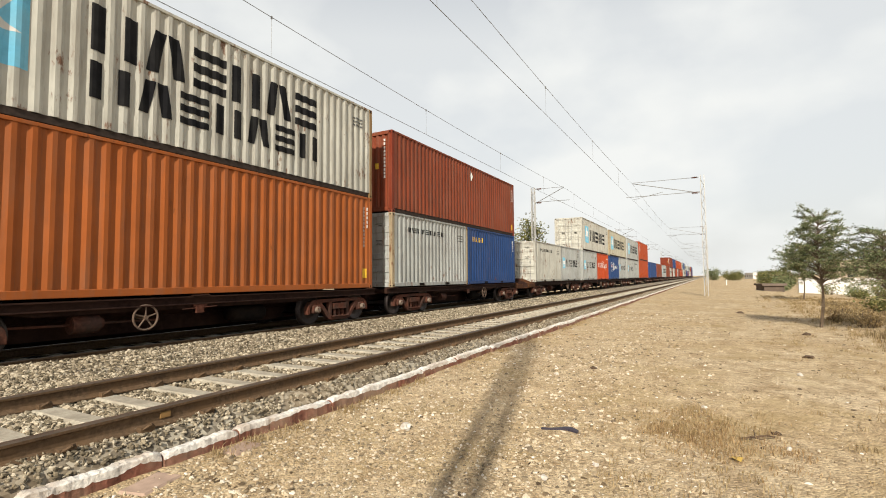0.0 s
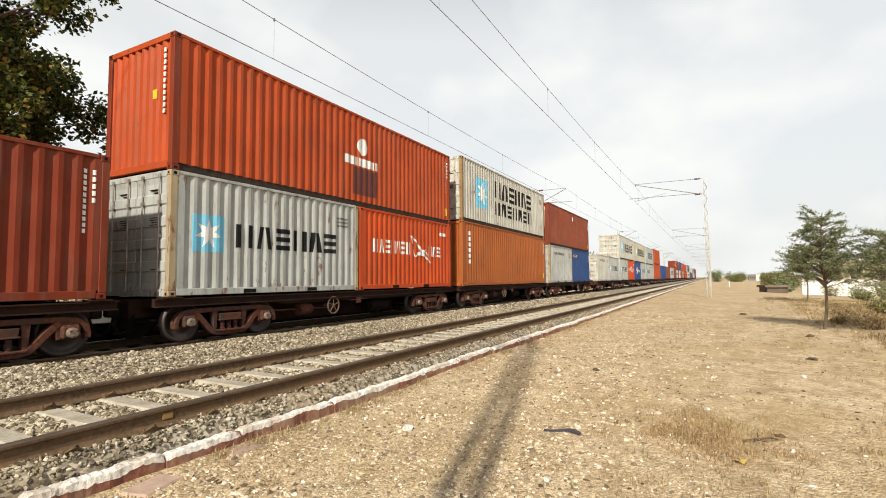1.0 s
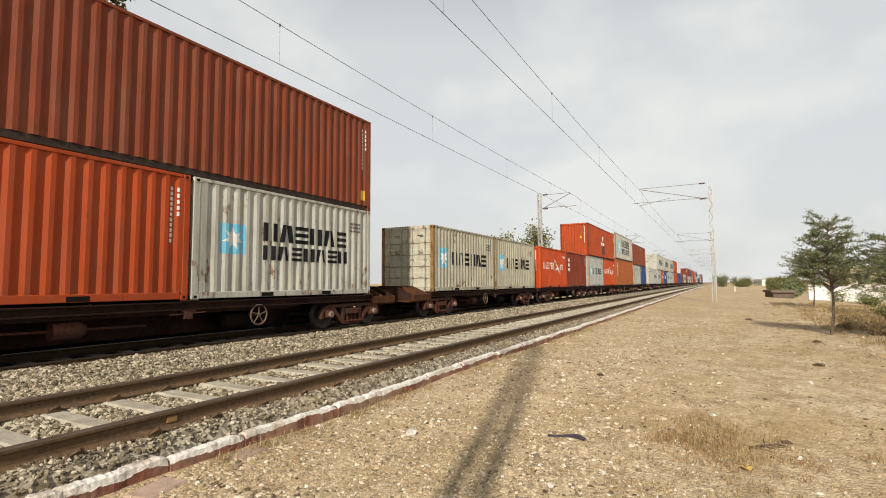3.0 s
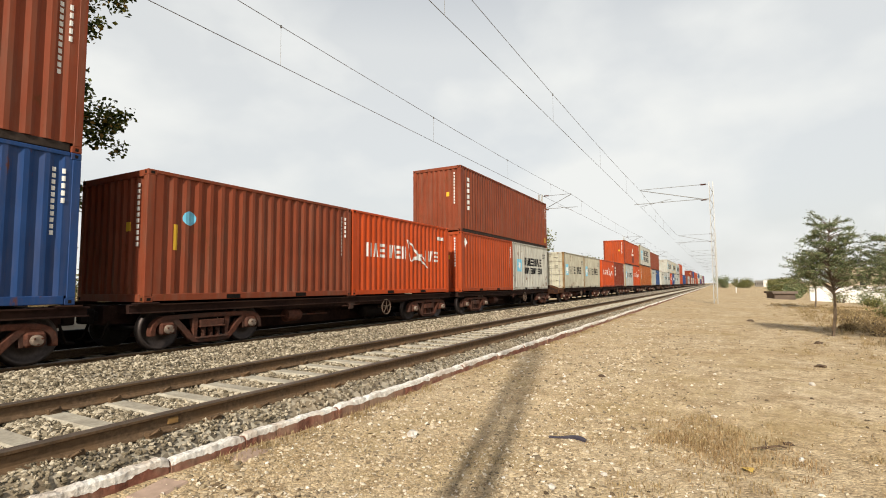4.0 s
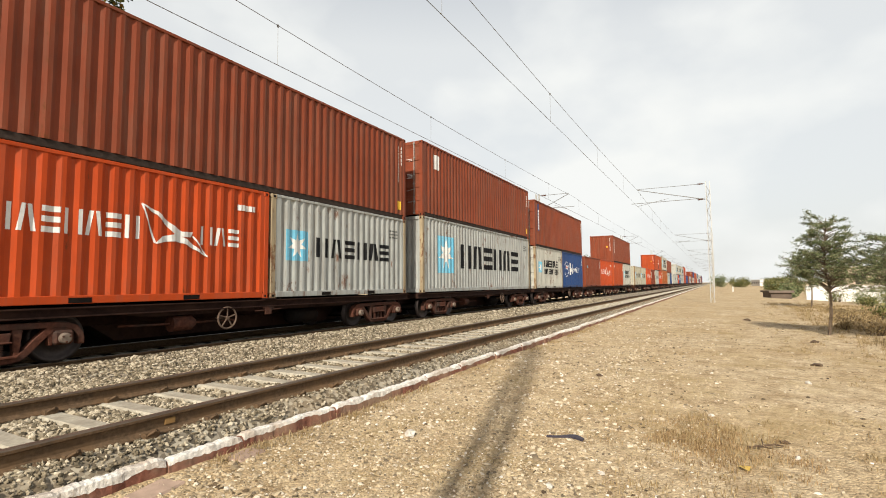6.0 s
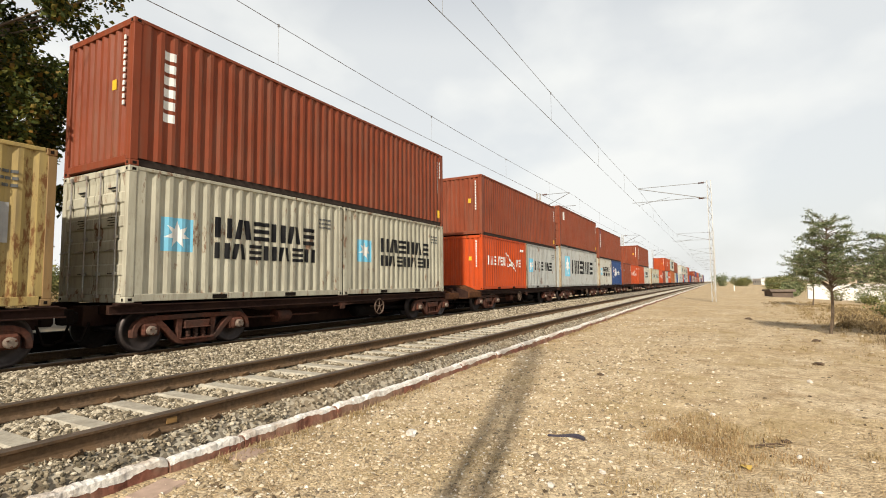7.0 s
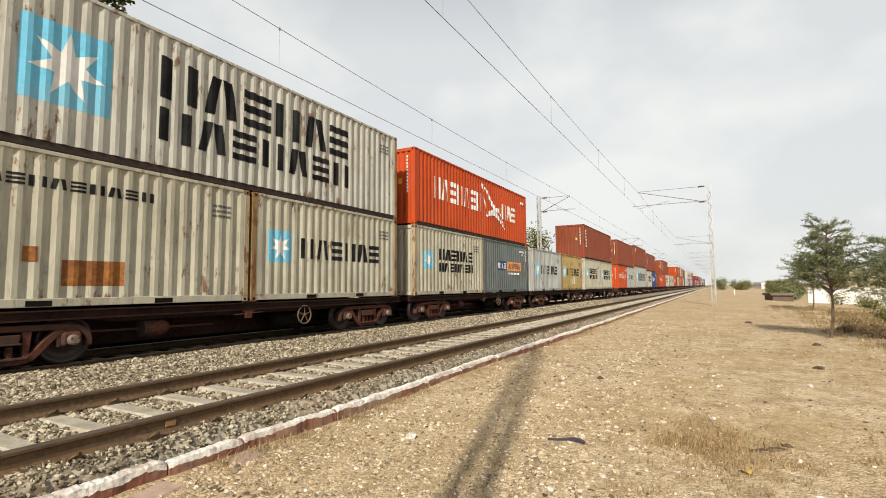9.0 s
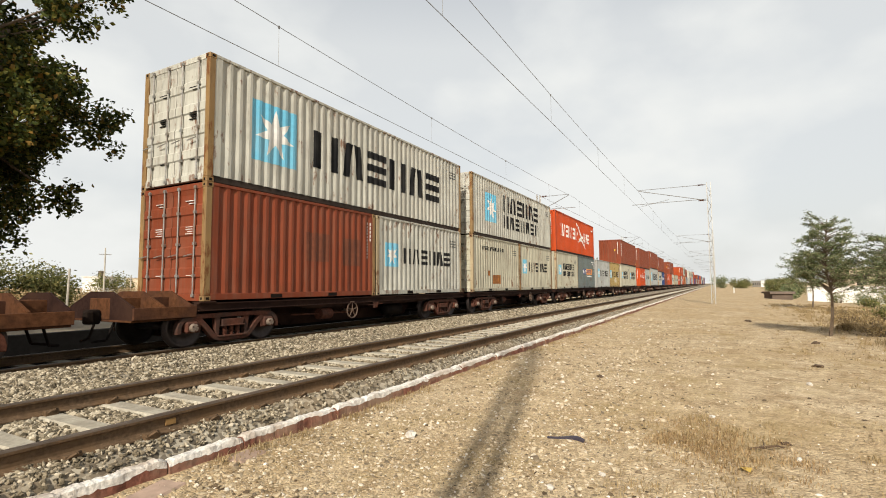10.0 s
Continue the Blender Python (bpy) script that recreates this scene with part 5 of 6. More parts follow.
def grow(seed, height, width, first, limbs, lean=0.0, flat=1.0):
    """A trunk with forking limbs: segments (p, q, r0, r1) and the twig ends."""
    r = random.Random(seed)
    segs, tips = [], []

    def limb(p, d, length, rad, level):
        steps = 3
        for i in range(steps):
            d = (d + Vector((r.uniform(-0.25, 0.25), r.uniform(-0.25, 0.25), r.uniform(-0.1, 0.2) * flat))).normalized()
            q = p + d * length / steps
            r1 = rad * (1 - 0.25 * (i + 1) / steps)
            segs.append((p.copy(), q.copy(), rad, r1))
            p, rad = q, r1
            if level >= 2:
                tips.append(p.copy())
        if level < 3:
            for _ in range(3 if level < 2 else 2):
                e = (d + Vector((r.uniform(-1, 1), r.uniform(-1, 1), r.uniform(-0.5, 0.6) * flat)) * 0.9).normalized()
                limb(p, e, length * r.uniform(0.55, 0.8), rad * 0.62, level + 1)
        else:
            tips.append(p)

    base, rad = Vector((0, 0, -0.3)), height * 0.022
    top = Vector((lean, 0, first))
    segs.append((base, top * 0.5 + Vector((0.04, 0.03, 0)), rad * 1.25, rad * 1.05))
    segs.append((top * 0.5 + Vector((0.04, 0.03, 0)), top, rad * 1.05, rad * 0.9))
    for i in range(limbs):
        a = 2 * math.pi * i / limbs + r.uniform(-0.4, 0.4)
        d = Vector((math.cos(a) * width, math.sin(a) * width, r.uniform(0.25, 1.0))).normalized()
        limb(top, d, (height - first) * r.uniform(0.35, 0.5), rad * 0.6, 1)
    return segs, tips


def tree(m, seed, height, width, first, limbs, leaf, count, spread_by, size, label, flat=1.0, droop=0.2, lean=0.0):
    segs, tips = grow(seed, height, width, first, limbs, lean, flat)
    bm = bmesh.new()
    for p, q, a, b in segs:
        rod(bm, p, q, a, b, n=6)
    ob = thing("tree", label, "tree", m)
    part("trunk", mesh_of(bm, BARK), ob)
    part("crown", leaves_mesh([tuple(t) for t in tips], count, spread_by, size, leaf, seed), ob)["kind"] = "stuff"
    return ob


def thorn_tree(m, seed, height, reach, first, count, leaf_size, label, shift=0.0):
    """A slim trunk with many arching branches, broad and dense below, open and tiered at the top."""
    r = random.Random(seed)
    segs, tips = [], []
    axis = [Vector((0.05 * math.sin(i * 1.3 + seed), 0.05 * math.cos(i * 1.1), -0.3 + (height + 0.2) * i / 8)) for i in range(9)]
    for i in range(8):
        segs.append((axis[i], axis[i + 1], height * 0.015 * (1 - i / 9), height * 0.015 * (1 - (i + 1) / 9)))
    for i in range(120):
        u = (i / 119) ** 1.25
        z = first + (height - first) * u * 0.86
        k0 = min(7, int((z + 0.3) / (height + 0.2) * 8))
        p = axis[k0].lerp(axis[k0 + 1], (z + 0.3) / (height + 0.2) * 8 - k0)
        a = i * 2.4 + r.uniform(-0.5, 0.5)
        l = reach * (1.08 - 0.62 * u) * r.uniform(0.55, 1.15)
        d = Vector((math.cos(a), math.sin(a) - shift * (1 - u), r.uniform(0.35, 1.25))).normalized()
        q = p
        for k in range(6):
            e = q + d * l / 6
            segs.append((q, e, 0.015 * (1 - k / 7), 0.015 * (1 - (k + 1) / 7)))
            q = e
            d = (d + Vector((r.uniform(-0.3, 0.3), r.uniform(-0.3, 0.3), r.uniform(-0.28, 0.04)))).normalized()
            if k < 1 + 1.5 * u:
                continue
            side = Vector((-d.y, d.x, 0.0))
            for f in (-1, 1):
                tip = q + (side * f * 0.8 + d * 0.7 + Vector((0, 0, r.uniform(-0.2, 0.5)))) * l * r.uniform(0.12, 0.24)
                segs.append((q, tip, 0.006, 0.003))
                for h in (0.2, 0.4, 0.6, 0.8, 1.0):
                    tips.append(tuple(q.lerp(tip, h)))
            tips.append(tuple(q))
    bm = bmesh.new()
    for p, q, a, b in segs:
        rod(bm, p, q, a, b, n=5 if a > 0.01 else 3)
    ob = thing("tree", label, "tree", m)
    part("trunk", mesh_of(bm, BARK), ob)
    part("crown", leaves_mesh(tips, count, reach * 0.02, leaf_size, LEAF_ACACIA, seed, 0.0, 0.14), ob)["kind"] = "stuff"
    return ob


def bush(m, seed, size, count, leaf, leaf_size, label):
    """A rounded shrub: thin stems and many small leaves round uneven lobes."""
    r = random.Random(seed)
    lobes = [(r.uniform(-1, 1) * size[0] * 0.75, r.uniform(-1, 1) * size[1] * 0.75, size[2] * r.uniform(0.25, 0.85)) for _ in range(16)]
    ob = thing("bush", label, "bush", m)
    bm = bmesh.new()
    for p in lobes:
        rod(bm, (p[0] * 0.2, p[1] * 0.2, -0.3), p, 0.03, 0.012, n=5)
    part("stem", mesh_of(bm, BARK), ob)["kind"] = "stuff"
    part("foliage", leaves_mesh(lobes, count, min(size) * 0.24, leaf_size, leaf, seed), ob)["kind"] = "stuff"
    return ob


def broad_tree(m, seed, middle, radii, lobes, count, leaf_size, label):
    """A broad dense crown of many leafy clumps on limbs that fork from one trunk."""
    r = random.Random(seed)
    clumps = []
    while len(clumps) < lobes:
        v = Vector((r.uniform(-1, 1), r.uniform(-1, 1), r.uniform(-1, 1)))
        if 0.2 < (abs(v.x) ** 3 + abs(v.y) ** 3 + abs(v.z) ** 3) ** (1 / 3) < 0.93 + 0.20 * noise.noise(v * 2.6):
            clumps.append(Vector((middle[0] + v.x * radii[0], middle[1] + v.y * radii[1], middle[2] + v.z * radii[2])))
    bm = bmesh.new()
    fork = Vector((0.1, 0.0, middle[2] - radii[2] * 0.75))
    rod(bm, (0, 0, -0.4), fork, 0.30, 0.22, n=10)
    heads = [Vector((middle[0] + radii[0] * 0.45 * math.cos(a), middle[1] + radii[1] * 0.45 * math.sin(a), middle[2] + radii[2] * h)) for a, h in ((0, -0.25), (1.1, 0.1), (2.2, 0.3), (3.3, -0.1), (4.4, 0.2), (5.4, 0.0))]
    for h in heads:
        rod(bm, fork, h, 0.14, 0.07, n=7)
    for c in clumps:
        h = min(heads, key=lambda q: (q - c).length)
        mid = h.lerp(c, 0.5) + Vector((0, 0, -0.15))
        rod(bm, h, mid, 0.045, 0.03, n=5)
        rod(bm, mid, c, 0.03, 0.012, n=5)
    ob = thing("tree", label, "tree", m)
    part("trunk", mesh_of(bm, BARK), ob)
    tips = []
    for c in clumps:
        for _ in range(7):
            d = Vector((r.gauss(0, 1), r.gauss(0, 1), r.gauss(0, 0.8)))
            tips.append(tuple(c + d * 0.26))
    part("crown", leaves_mesh(tips, count, 0.13, leaf_size, LEAF_DARK, seed, 0.35, 0.33), ob)["kind"] = "stuff"
    return ob


broad_tree(pose(1.6, 15.8, -0.5), 3, (0.75, 0.0, 7.0), (4.95, 4.0, 5.2), 430, 190000, 0.13, "large dark-green leafy tree behind the railway")
tree(pose(56.5, 21.0, -0.5), 8, 8.4, 0.6, 2.5, 6, LEAF_BUSH, 4500, 0.5, 0.30, "green tree standing behind the train")
thorn_tree(pose(18.5, -2.95, -0.45), 21, 3.62, 1.22, 1.25, 17000, 0.066, "small feathery grey-green thorn tree")
thorn_tree(pose(17.6, -4.25, -0.5), 25, 2.95, 1.35, 1.15, 13000, 0.066, "small feathery thorn tree on the bank")
thorn_tree(pose(38.0, -5.2, -0.6), 33, 3.7, 1.7, 1.5, 9000, 0.11, "grey-green thorn tree with a dark trunk")
for i, (x, y, h) in enumerate(((102, 24, 7.5), (116, 25, 7.0), (132, 27, 7.5))):
    tree(pose(x, y, -0.5), 50 + i, h, 0.8, 2.0, 6, LEAF_BUSH, 3500, 0.7, 0.4, "rounded green tree behind the train")
for i, (x, y, h) in enumerate(((170, -1.2, 5.5), (185, -6.0, 5.0), (205, -9.0, 5.0), (150, -12.5, 4.0), (120, -12.0, 4.2), (95, -9.0, 3.4), (78, -8.6, 2.6), (100, -11.2, 4.2), (118, -10.0, 3.6), (70, -7.2, 1.9))):
    bush(pose(x, y, -0.8), 70 + i, (h * 0.42, h * 0.42, h * 0.66), 3200, LEAF_BUSH if i % 3 else LEAF_ACACIA, 0.26, "low rounded green bush on the plain")
for i, (x, y, sx, sy, h) in enumerate(((12.5, 44, 3.2, 2.4, 4.3), (16.0, 45, 3.2, 2.4, 3.7), (19.5, 46.5, 2.4, 2.0, 3.1), (8.0, 44, 3.4, 2.4, 4.4), (50, 80, 4, 3, 3.5), (56, 82, 4, 3, 3.4))):
    bush(pose(x, y, -0.6), 90 + i, (sx, sy, h), 4200, LEAF_BUSH, 0.24, "dense green roadside bush")
for i, (x, y, sx, h) in enumerate(((24.5, 53, 2.4, 1.7), (28, 54, 2.6, 1.5), (31, 55, 2.4, 1.9), (34, 56, 2.6, 1.5), (38, 62, 2.6, 2.2), (21, 52, 2.2, 2.0), (15, 40, 2.6, 1.7))):
    bush(pose(x, y, -0.6), 140 + i, (sx, 1.6, h * 0.72), 2600, STRAW, 0.16, "dry yellow scrub beyond the railway")
for i, (x, y, s, h) in enumerate(((64, 104, 4.0, 4.0), (72, 112, 4.4, 3.6), (58, 112, 4.0, 4.4), (88, 128, 5.0, 4.6))):
    bush(pose(x, y, -0.6), 160 + i, (s, s * 0.7, h), 2400, LEAF_BUSH, 0.36, "green bush beside far houses")
for i, (x, y, s) in enumerate(((56, -9.5, 1.0), (52, -10.5, 0.9), (50, -12.0, 1.1), (54, -12.8, 1.2), (28, -6.4, 0.55), (23, -6.8, 0.4), (46, -9.6, 0.6))):
    bush(pose(x, y, ground_z(x, y)), 120 + i, (s, s, s * 1.1), 900, LEAF_ACACIA if i % 2 else LEAF_BUSH, 0.12, "low scrubby thorn bush")

for i, (x, y, s) in enumerate(((15.2, -4.55, 0.30), (19.0, -4.1, 0.34), (14.2, -4.3, 0.22), (22.5, -4.7, 0.42), (25.0, -4.5, 0.38), (20.4, -3.6, 0.24))):
    bush(pose(x, y, ground_z(x, y)), 180 + i, (s * 1.5, s, s), 700, LEAF_BUSH if i in (0, 2) else STRAW, 0.06, "low straggling scrub on the bank")
for i, (x, y, s) in enumerate(((50.5, -12.9, 0.9), (52.5, -14.0, 1.1), (49.0, -14.3, 1.0), (55.0, -14.8, 1.1), (47.5, -13.2, 0.8))):
    bush(pose(x, y, -0.9), 200 + i, (s * 1.6, s, s * 0.9), 1100, LEAF_DARK, 0.14, "dark scrub before the white wall")


def straw_mesh(places, seed, high):
    """Tufts of thin bent blades."""
    r = np.random.default_rng(seed)
    V, F = [], []
    for x, y in places:
        z = ground_z(x, y)
        k = high * r.uniform(0.5, 1.3)
        for _ in range(int(r.integers(9, 18))):
            a, lean = r.uniform(0, 6.28), r.uniform(0.2, 1.1)
            px, py = x + r.normal(0, 0.06), y + r.normal(0, 0.06)
            l = k * r.uniform(0.5, 1.2)
            dx, dy = math.cos(a), math.sin(a)
            w = 0.0022 + 0.00012 * x
            n = len(V)
            mx, my, mz = px + dx * l * lean * 0.35, py + dy * l * lean * 0.35, z + l * 0.6
            V += [(px - dy * w, py + dx * w, z - 0.01), (px + dy * w, py - dx * w, z - 0.01), (mx + dy * w, my - dx * w, mz), (mx - dy * w, my + dx * w, mz),
                  (px + dx * l * lean, py + dy * l * lean, z + l * 0.9)]
            F += [(n, n + 1, n + 2), (n, n + 2, n + 3), (n + 3, n + 2, n + 4)]
    me = bpy.data.meshes.new("mesh")
    me.from_pydata(V, [], F)
    me.materials.append(STRAW)
    return me


rng = np.random.default_rng(31)
spots = []
while len(spots) < 5200:
    x, y = 2.5 + 42 * rng.uniform() ** 1.6, rng.uniform(-14, 3.9)
    edge = -1.2 - 0.05 * x
    chance = 0.9 if y < edge - 0.8 else (0.25 if y < edge + 0.5 else 0.03)
    if 3.8 < x < 6.8 and -0.5 < y < 0.9:
        chance = 0.95
    if noise.noise((x * 0.5, y * 0.5, 3)) < -0.1:
        chance *= 0.2
    if rng.uniform() < chance:
        spots.append((x, y))
for _ in range(420):
    x = 2.6 + 24 * rng.uniform() ** 1.5
    if noise.noise((x * 0.9, 1.0, 41)) > -0.1:
        spots.append((x, 3.96 - abs(rng.normal(0, 0.10))))
thing("dry_grass", "short bleached dry grass tufts", "grass", kind="stuff", data=straw_mesh([p for p in spots if p[1] > -3], 32, 0.06))
thing("dry_weeds", "taller brown dry weeds along the bank", "grass", kind="stuff", data=straw_mesh([p for p in spots if p[1] <= -3], 33, 0.14))
WEED = leaf_material("brown_dry_weed", [(0.0, (0.12, 0.085, 0.045)), (0.6, (0.22, 0.16, 0.08)), (1.0, (0.34, 0.26, 0.14))])
patch = []
while len(patch) < 950:
    x = 9 + 26 * rng.uniform() ** 1.3
    y = -1.9 - 0.10 * x - abs(rng.normal(0, 1.3))
    if noise.noise((x * 0.6, y * 0.6, 23)) > -0.15:
        patch.append((x, y))
me = straw_mesh(patch, 36, 0.20)
me.materials[0] = WEED
thing("bank_weeds", "brown dry weeds thick along the bank", "grass", kind="stuff", data=me)
RUSSET = leaf_material("russet_dry_grass", [(0.0, (0.20, 0.125, 0.06)), (0.6, (0.36, 0.24, 0.115)), (1.0, (0.48, 0.35, 0.18))])
patch = []
while len(patch) < 230:
    x, y = rng.normal(5.65, 0.40), rng.normal(0.05, 0.40)
    if noise.noise((x * 2.2, y * 2.2, 7)) > -0.12 and x > 4.4:
        patch.append((x, y))
me = straw_mesh(patch, 34, 0.045)
me.materials[0] = RUSSET
thing("grass_patch", "matted russet patch of dry grass", "grass", kind="stuff", data=me)
LITTER = stone_material("dark_leaf_litter", [(0.0, (0.06, 0.042, 0.026)), (0.6, (0.12, 0.085, 0.05)), (1.0, (0.2, 0.14, 0.08))])
flecks = []
while len(flecks) < 900:
    x, y = 2.6 + 20 * rng.uniform() ** 1.7, rng.uniform(-5, 3.7)
    if noise.noise((x * 0.7, y * 0.7, 11)) > -0.05:
        flecks.append((x, y, ground_z(x, y) + 0.003))
thing("leaf_litter", "scattered dark leaf litter and crumbs of earth", "leaf litter", kind="stuff", data=stones_mesh(np.array(flecks), rng.uniform(0.010, 0.030, 900), LITTER, 35, 0.35))

# ---- small things on the ground ----
RUBBER = plain("worn_dark_rubber", (0.045, 0.038, 0.05), 0.5, 0, 20, 0.3, 0.2, 0.004)
PALE_ROCK = plain("chalky_white_rock", (0.55, 0.50, 0.43), 0.9, 0, 14, 0.2, 0.5, 0.01)
SLAB = plain("pinkish_old_concrete", (0.38, 0.27, 0.20), 0.95, 0, 10, 0.2, 0.5, 0.01)
CLOD = plain("dark_dry_clod", (0.10, 0.065, 0.04), 0.95, 0, 20, 0.4, 0.6, 0.02)
bm = bmesh.new()
old = None
for i in range(13):
    u = i / 12
    x, y = 0.17 - 0.36 * u, 0.05 * math.sin(u * 4.0) - 0.04 * u
    w = 0.035 + 0.018 * math.sin(u * 3.1) + 0.008 * math.cos(9 * u)
    ring = [bm.verts.new((y + s * w * 0.55, -x, z)) for s, z in ((-1, 0.0), (1, 0.0), (0.9, 0.022 + 0.012 * math.sin(6 * u)), (-0.9, 0.022))]
    if old:
        for k in range(4):
            bm.faces.new((old[k], ring[k], ring[(k + 1) % 4], old[(k + 1) % 4]))
    else:
        bm.faces.new(ring)
    old = ring
bm.faces.new(old)
thing("rubber_strip", "torn dark rubber strip lying on the soil", "rubbish", pose(5.2, 1.4, ground_z(5.2, 1.4) + 0.004, 0, 0, -8), mesh_of(bm, RUBBER))


def rock(m, size, material, label, seed, name="stone"):
    r = random.Random(seed)
    bm = bmesh.new()
    bmesh.ops.create_icosphere(bm, subdivisions=2, radius=1)
    for v in bm.verts:
        k = 1 + 0.75 * noise.noise(v.co * 1.9 + Vector((seed * 1.7, 0, 0.3)))
        v.co = Vector((v.co.x * size[0], v.co.y * size[1], v.co.z * size[2])) * k
    return thing(name, label, "stone", m, mesh_of(bm, material))


rock(pose(4.51, 2.88, ground_z(4.51, 2.88) + 0.02, 0, 0, 30), (0.075, 0.05, 0.045), PALE_ROCK, "chalky white stone on gravelly soil", 4)
for i, (x, y, s) in enumerate(((3.9, 1.2, 0.04), (4.4, 0.9, 0.03), (6.8, 0.1, 0.035), (5.6, -0.6, 0.03), (9.5, -1.2, 0.05), (7.9, 2.2, 0.04))):
    rock(pose(x, y, ground_z(x, y) + s * 0.3, 0, 0, 50 * i), (s, s * 0.7, s * 0.6), PALE_ROCK, "small pale stone on the soil", 20 + i)
for i, (x, y, s) in enumerate(((8.58, 1.76, 0.07), (24.5, -1.1, 0.16), (6.1, -0.55, 0.05), (11.5, -1.6, 0.1), (16, -2.2, 0.12))):
    rock(pose(x, y, ground_z(x, y) + s * 0.1, 0, 0, 40 * i), (s, s * 0.8, s * 0.4), CLOD, "dark dry clod of earth", 40 + i, "clod")
for i, (x, y, a, b) in enumerate(((3.21, 3.84, 0.17, 0.10), (2.35, 3.8, 0.2, 0.12))):
    bm = bmesh.new()
    prism(bm, [(-a, -0.03), (a, -0.03), (a * 0.95, 0.03), (-a * 0.97, 0.025)], -b, b)
    chamfer(bm, 0.015)
    thing("paving_slab", "broken pinkish slab beside the kerb", "slab", pose(x, y, ground_z(x, y) - 0.012, 1, 1, 8 + 8 * i), mesh_of(bm, SLAB))
bm = bmesh.new()
bend = [Vector(p) for p in ((-0.16, 0.02, 0.02), (-0.08, -0.02, 0.045), (0.0, 0.03, 0.03), (0.10, 0.0, 0.05), (0.20, 0.04, 0.02))]
for p, q in zip(bend, bend[1:]):
    rod(bm, p, q, 0.010, 0.008, n=6)
rod(bm, bend[2], (0.06, 0.14, 0.06), 0.007, 0.004, n=5)
rod(bm, bend[1], (-0.02, -0.12, 0.05), 0.006, 0.003, n=5)
thing("twig", "dry dark forked twig on the soil", "twig", pose(5.75, -0.36, ground_z(5.75, -0.36), 0, 0, -60), mesh_of(bm, CLOD))
bm = bmesh.new()
c = [bm.verts.new(p) for p in ((-0.05, -0.03, 0.004), (0.04, -0.05, 0.02), (0.06, 0.03, 0.008), (-0.03, 0.05, 0.03), (0, 0, 0.012))]
for i in range(4):
    bm.faces.new((c[i], c[(i + 1) % 4], c[4]))
thing("wrapper", "crumpled yellow wrapper on the soil", "rubbish", pose(5.09, -0.16, ground_z(5.09, -0.16) + 0.01), mesh_of(bm, plain("faded_yellow_foil", (0.50, 0.33, 0.07), 0.6, 0, 20, 0.2)))

# ---- buildings and posts far off ----
WHITEWASH = plain("whitewashed_wall", (0.66, 0.64, 0.60), 0.9, 0, 1.5, 0.08, 0.2, 0.01, (0.6, 0.57, 0.5))
BEIGE = plain("beige_plaster", (0.52, 0.43, 0.31), 0.9, 0, 1.5, 0.1, 0.2, 0.01)
DARK_GLASS = plain("dark_window", (0.03, 0.03, 0.035), 0.3, 0, 3, 0.2)
ROOF_TIN = plain("brown_rusted_sheet", (0.13, 0.095, 0.07), 0.7, 0.2, 5, 0.2)


def house(m, long, deep, high, wall_mat, label, name="house"):
    ob = thing(name, label, "house", m)
    bm = bmesh.new()
    box(bm, -long / 2, long / 2, -deep / 2, deep / 2, -1.0, high)
    part("wall", mesh_of(bm, wall_mat), ob)
    bm = bmesh.new()
    box(bm, -long / 2 - 0.25, long / 2 + 0.25, -deep / 2 - 0.25, deep / 2 + 0.25, high, high + 0.16)
    chamfer(bm, 0.03)
    part("roof", mesh_of(bm, wall_mat), ob)
    n = max(2, int(long / 2.6))
    for i in range(n):
        x = -long / 2 + long * (i + 0.5) / n
        for sy in (-1, 1):
            w = part("window", bar_box(-0.5, 0.5, -0.05, 0.05, 0, 1.1, DARK_GLASS), ob, m=pose(x, sy * deep / 2, high - 2.0))
            part("sill", bar_box(-0.6, 0.6, -0.09, 0.09, -0.08, 0.0, wall_mat), w)
    return ob


house(pose(70, 140, -0.6, 0, 0, 20), 6, 5, 4.4, WHITEWASH, "small flat-roofed white house in the distance")
bm = bmesh.new()
rod(bm, (0, 0, 0), (0, 0, 1.3), 0.7, 0.65, n=14)
rod(bm, (0, 0, 1.3), (0, 0, 1.5), 0.65, 0.25, n=14)
thing("water_tank", "dark round water tank on a flat roof", "tank", pose(70, 140, 3.96), mesh_of(bm, ROOF_TIN))
house(pose(86, 150, -0.6, 0, 0, 10), 6, 5, 4.2, BEIGE, "small flat-roofed beige house in the distance")
house(pose(100, 160, -0.6, 0, 0, -10), 9, 6, 3.8, WHITEWASH, "low white house in the distance")
house(pose(82, -21.5, -0.9, 0, 0, 92), 15, 8, 3.7, BEIGE, "beige flat-roofed house beyond the white wall")
house(pose(260, -25, -0.9, 0, 0, 15), 14, 8, 3.4, WHITEWASH, "pale house on the horizon")
house(pose(300, -22, -0.9, 0, 0, 15), 12, 8, 3.1, WHITEWASH, "pale house on the horizon")
bm = bmesh.new()
box(bm, -9, 9, -0.12, 0.12, -0.6, 1.7)
box(bm, -9, 9, -0.16, 0.16, 1.7, 1.78)
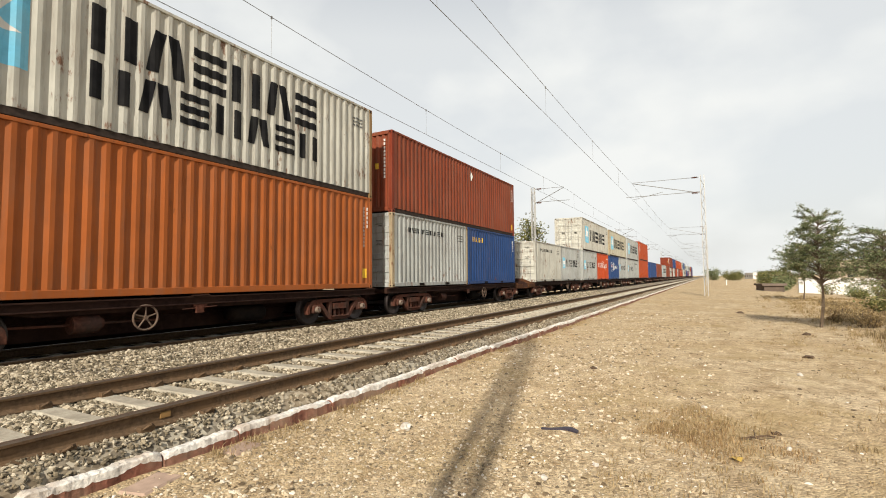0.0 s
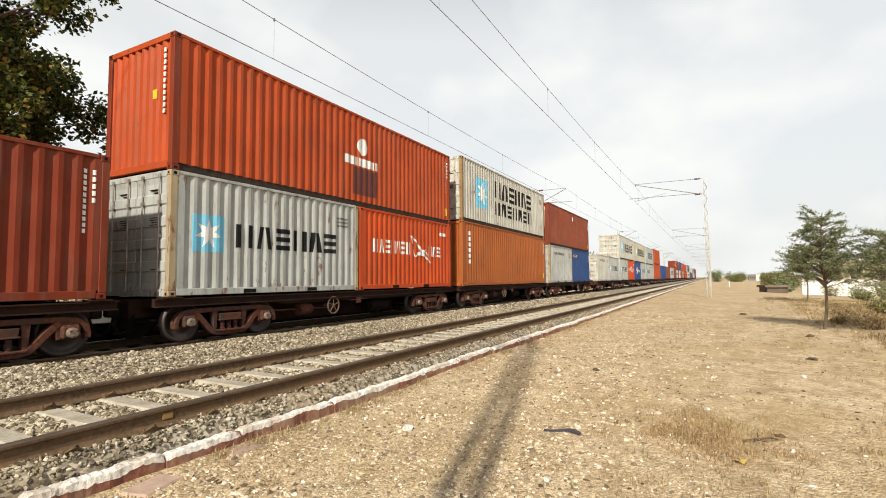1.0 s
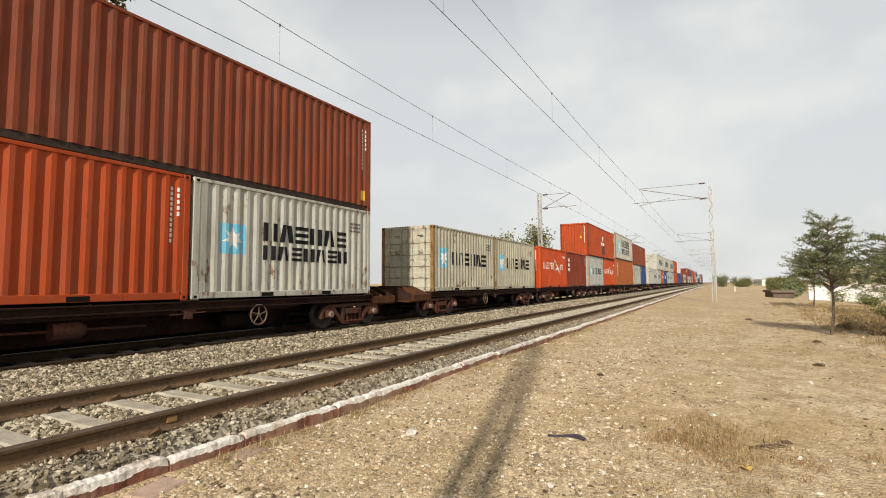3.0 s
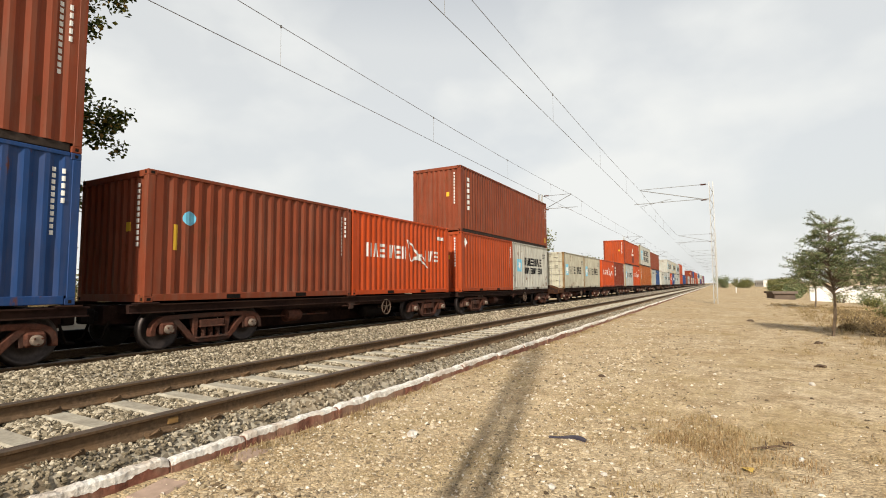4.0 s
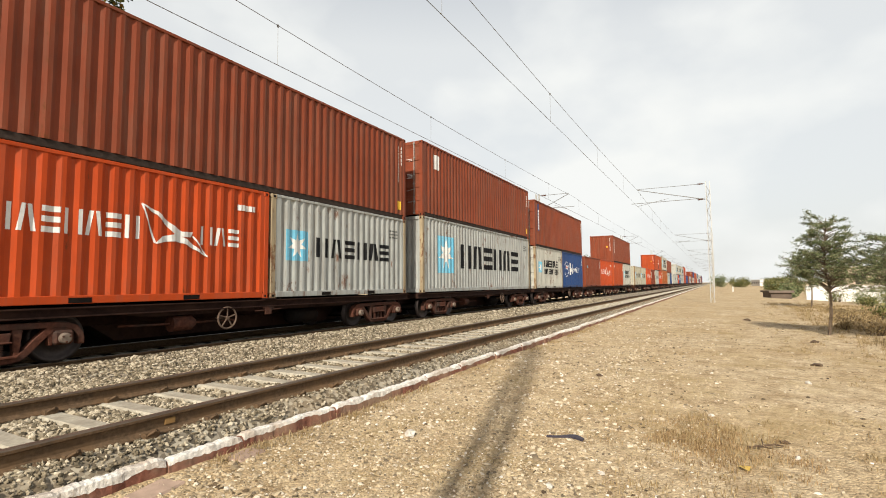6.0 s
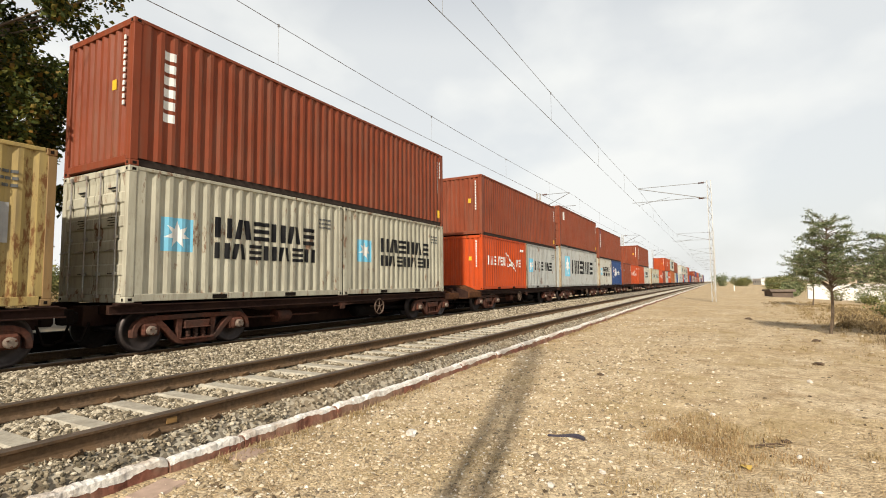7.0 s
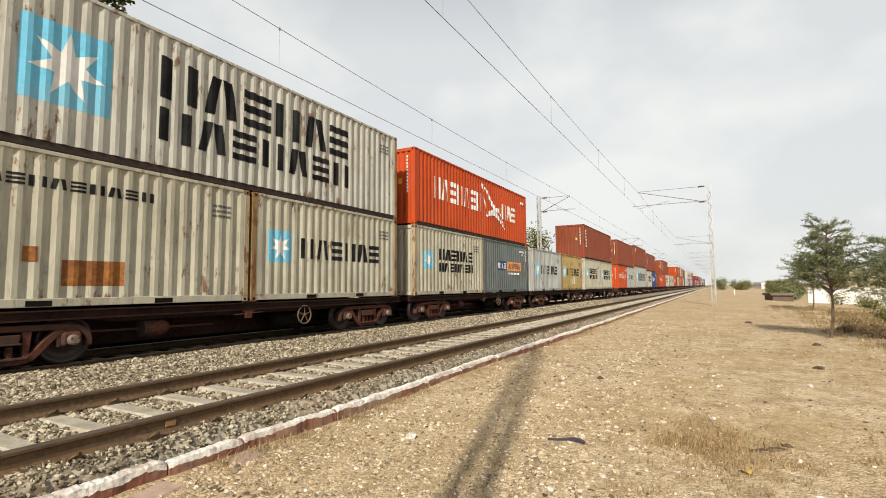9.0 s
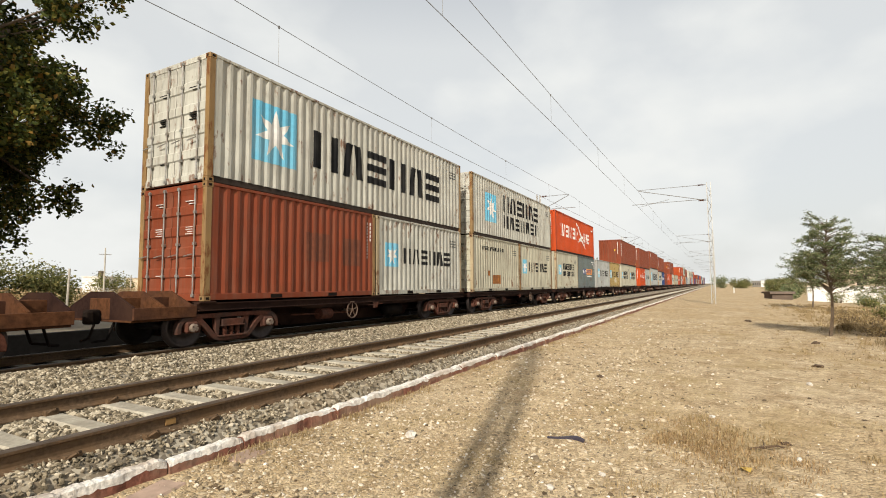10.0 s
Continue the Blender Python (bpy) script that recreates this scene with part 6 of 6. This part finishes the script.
thing("compound_wall", "low whitewashed compound wall", "wall", pose(60, -16.6, -1.0, 0, 0, 97), mesh_of(bm, WHITEWASH))
bm = bmesh.new()
box(bm, -1.4, 1.4, -0.9, 0.9, -0.4, 0.75)
prism(bm, [(-1.6, 0.75), (1.6, 0.75), (1.5, 0.95), (-1.5, 0.98)], -1.1, 1.1)
thing("shed", "low rusty-brown sheet-metal shed in the scrub", "shed", pose(62, -5.6, -0.7, 0, 0, 10), mesh_of(bm, ROOF_TIN))
bm = bmesh.new()
box(bm, -0.12, 0.12, -0.08, 0.08, -0.4, 0.95)
chamfer(bm, 0.03)
thing("marker_post", "short white marker post beside the line", "post", pose(93, -2.5, -0.5), mesh_of(bm, WHITEWASH))
pole = thing("utility_pole", "slim concrete power pole with a crossbar", "pole", pose(47, 93, -0.6))
bm = bmesh.new()
rod(bm, (0, 0, -0.5), (0, 0, 8.6), 0.16, 0.10, n=8)
part("shaft", mesh_of(bm, FOOTING), pole)
part("crossbar", bar_box(-1.0, 1.0, -0.05, 0.05, 7.4, 7.5, MAST_PAINT), pole)
for x, y, h in ((19.4, 43.5, 3.2), (42, 76, 3.4)):
    bm = bmesh.new()
    rod(bm, (0, 0, -0.5), (0.1, 0, h), 0.09, 0.08, n=8)
    thing("fence_post", "leaning pale concrete post", "post", pose(x, y, -0.6), mesh_of(bm, FOOTING))


# ---- what moves ----
DRIFT = [(0, -0.20), (1, 0.0), (2.5, 0.15), (4, 0.20), (4.5, 0.20), (5.5, 0.18), (7, 0.54), (7.5, 0.49), (8, 0.43), (8.5, 0.40), (9, 0.34), (9.5, 0.24), (10, 0.15)]


def motions():
    rows = [(t, START + SPEED * t + d) for t, d in DRIFT]
    for ob, x in RIDERS:
        y, z = ob.location.y, ob.location.z
        walk(ob, [(t, pose(x + s, y, z)) for t, s in rows])
    turn = math.degrees(SPEED / 0.42 / FPS)
    for w in WHEELSETS:
        x, y, z = w.location
        walk(w, [(i / FPS, pose(x, y, z, 0, i * turn, 0)) for i in range(301)])


motions()
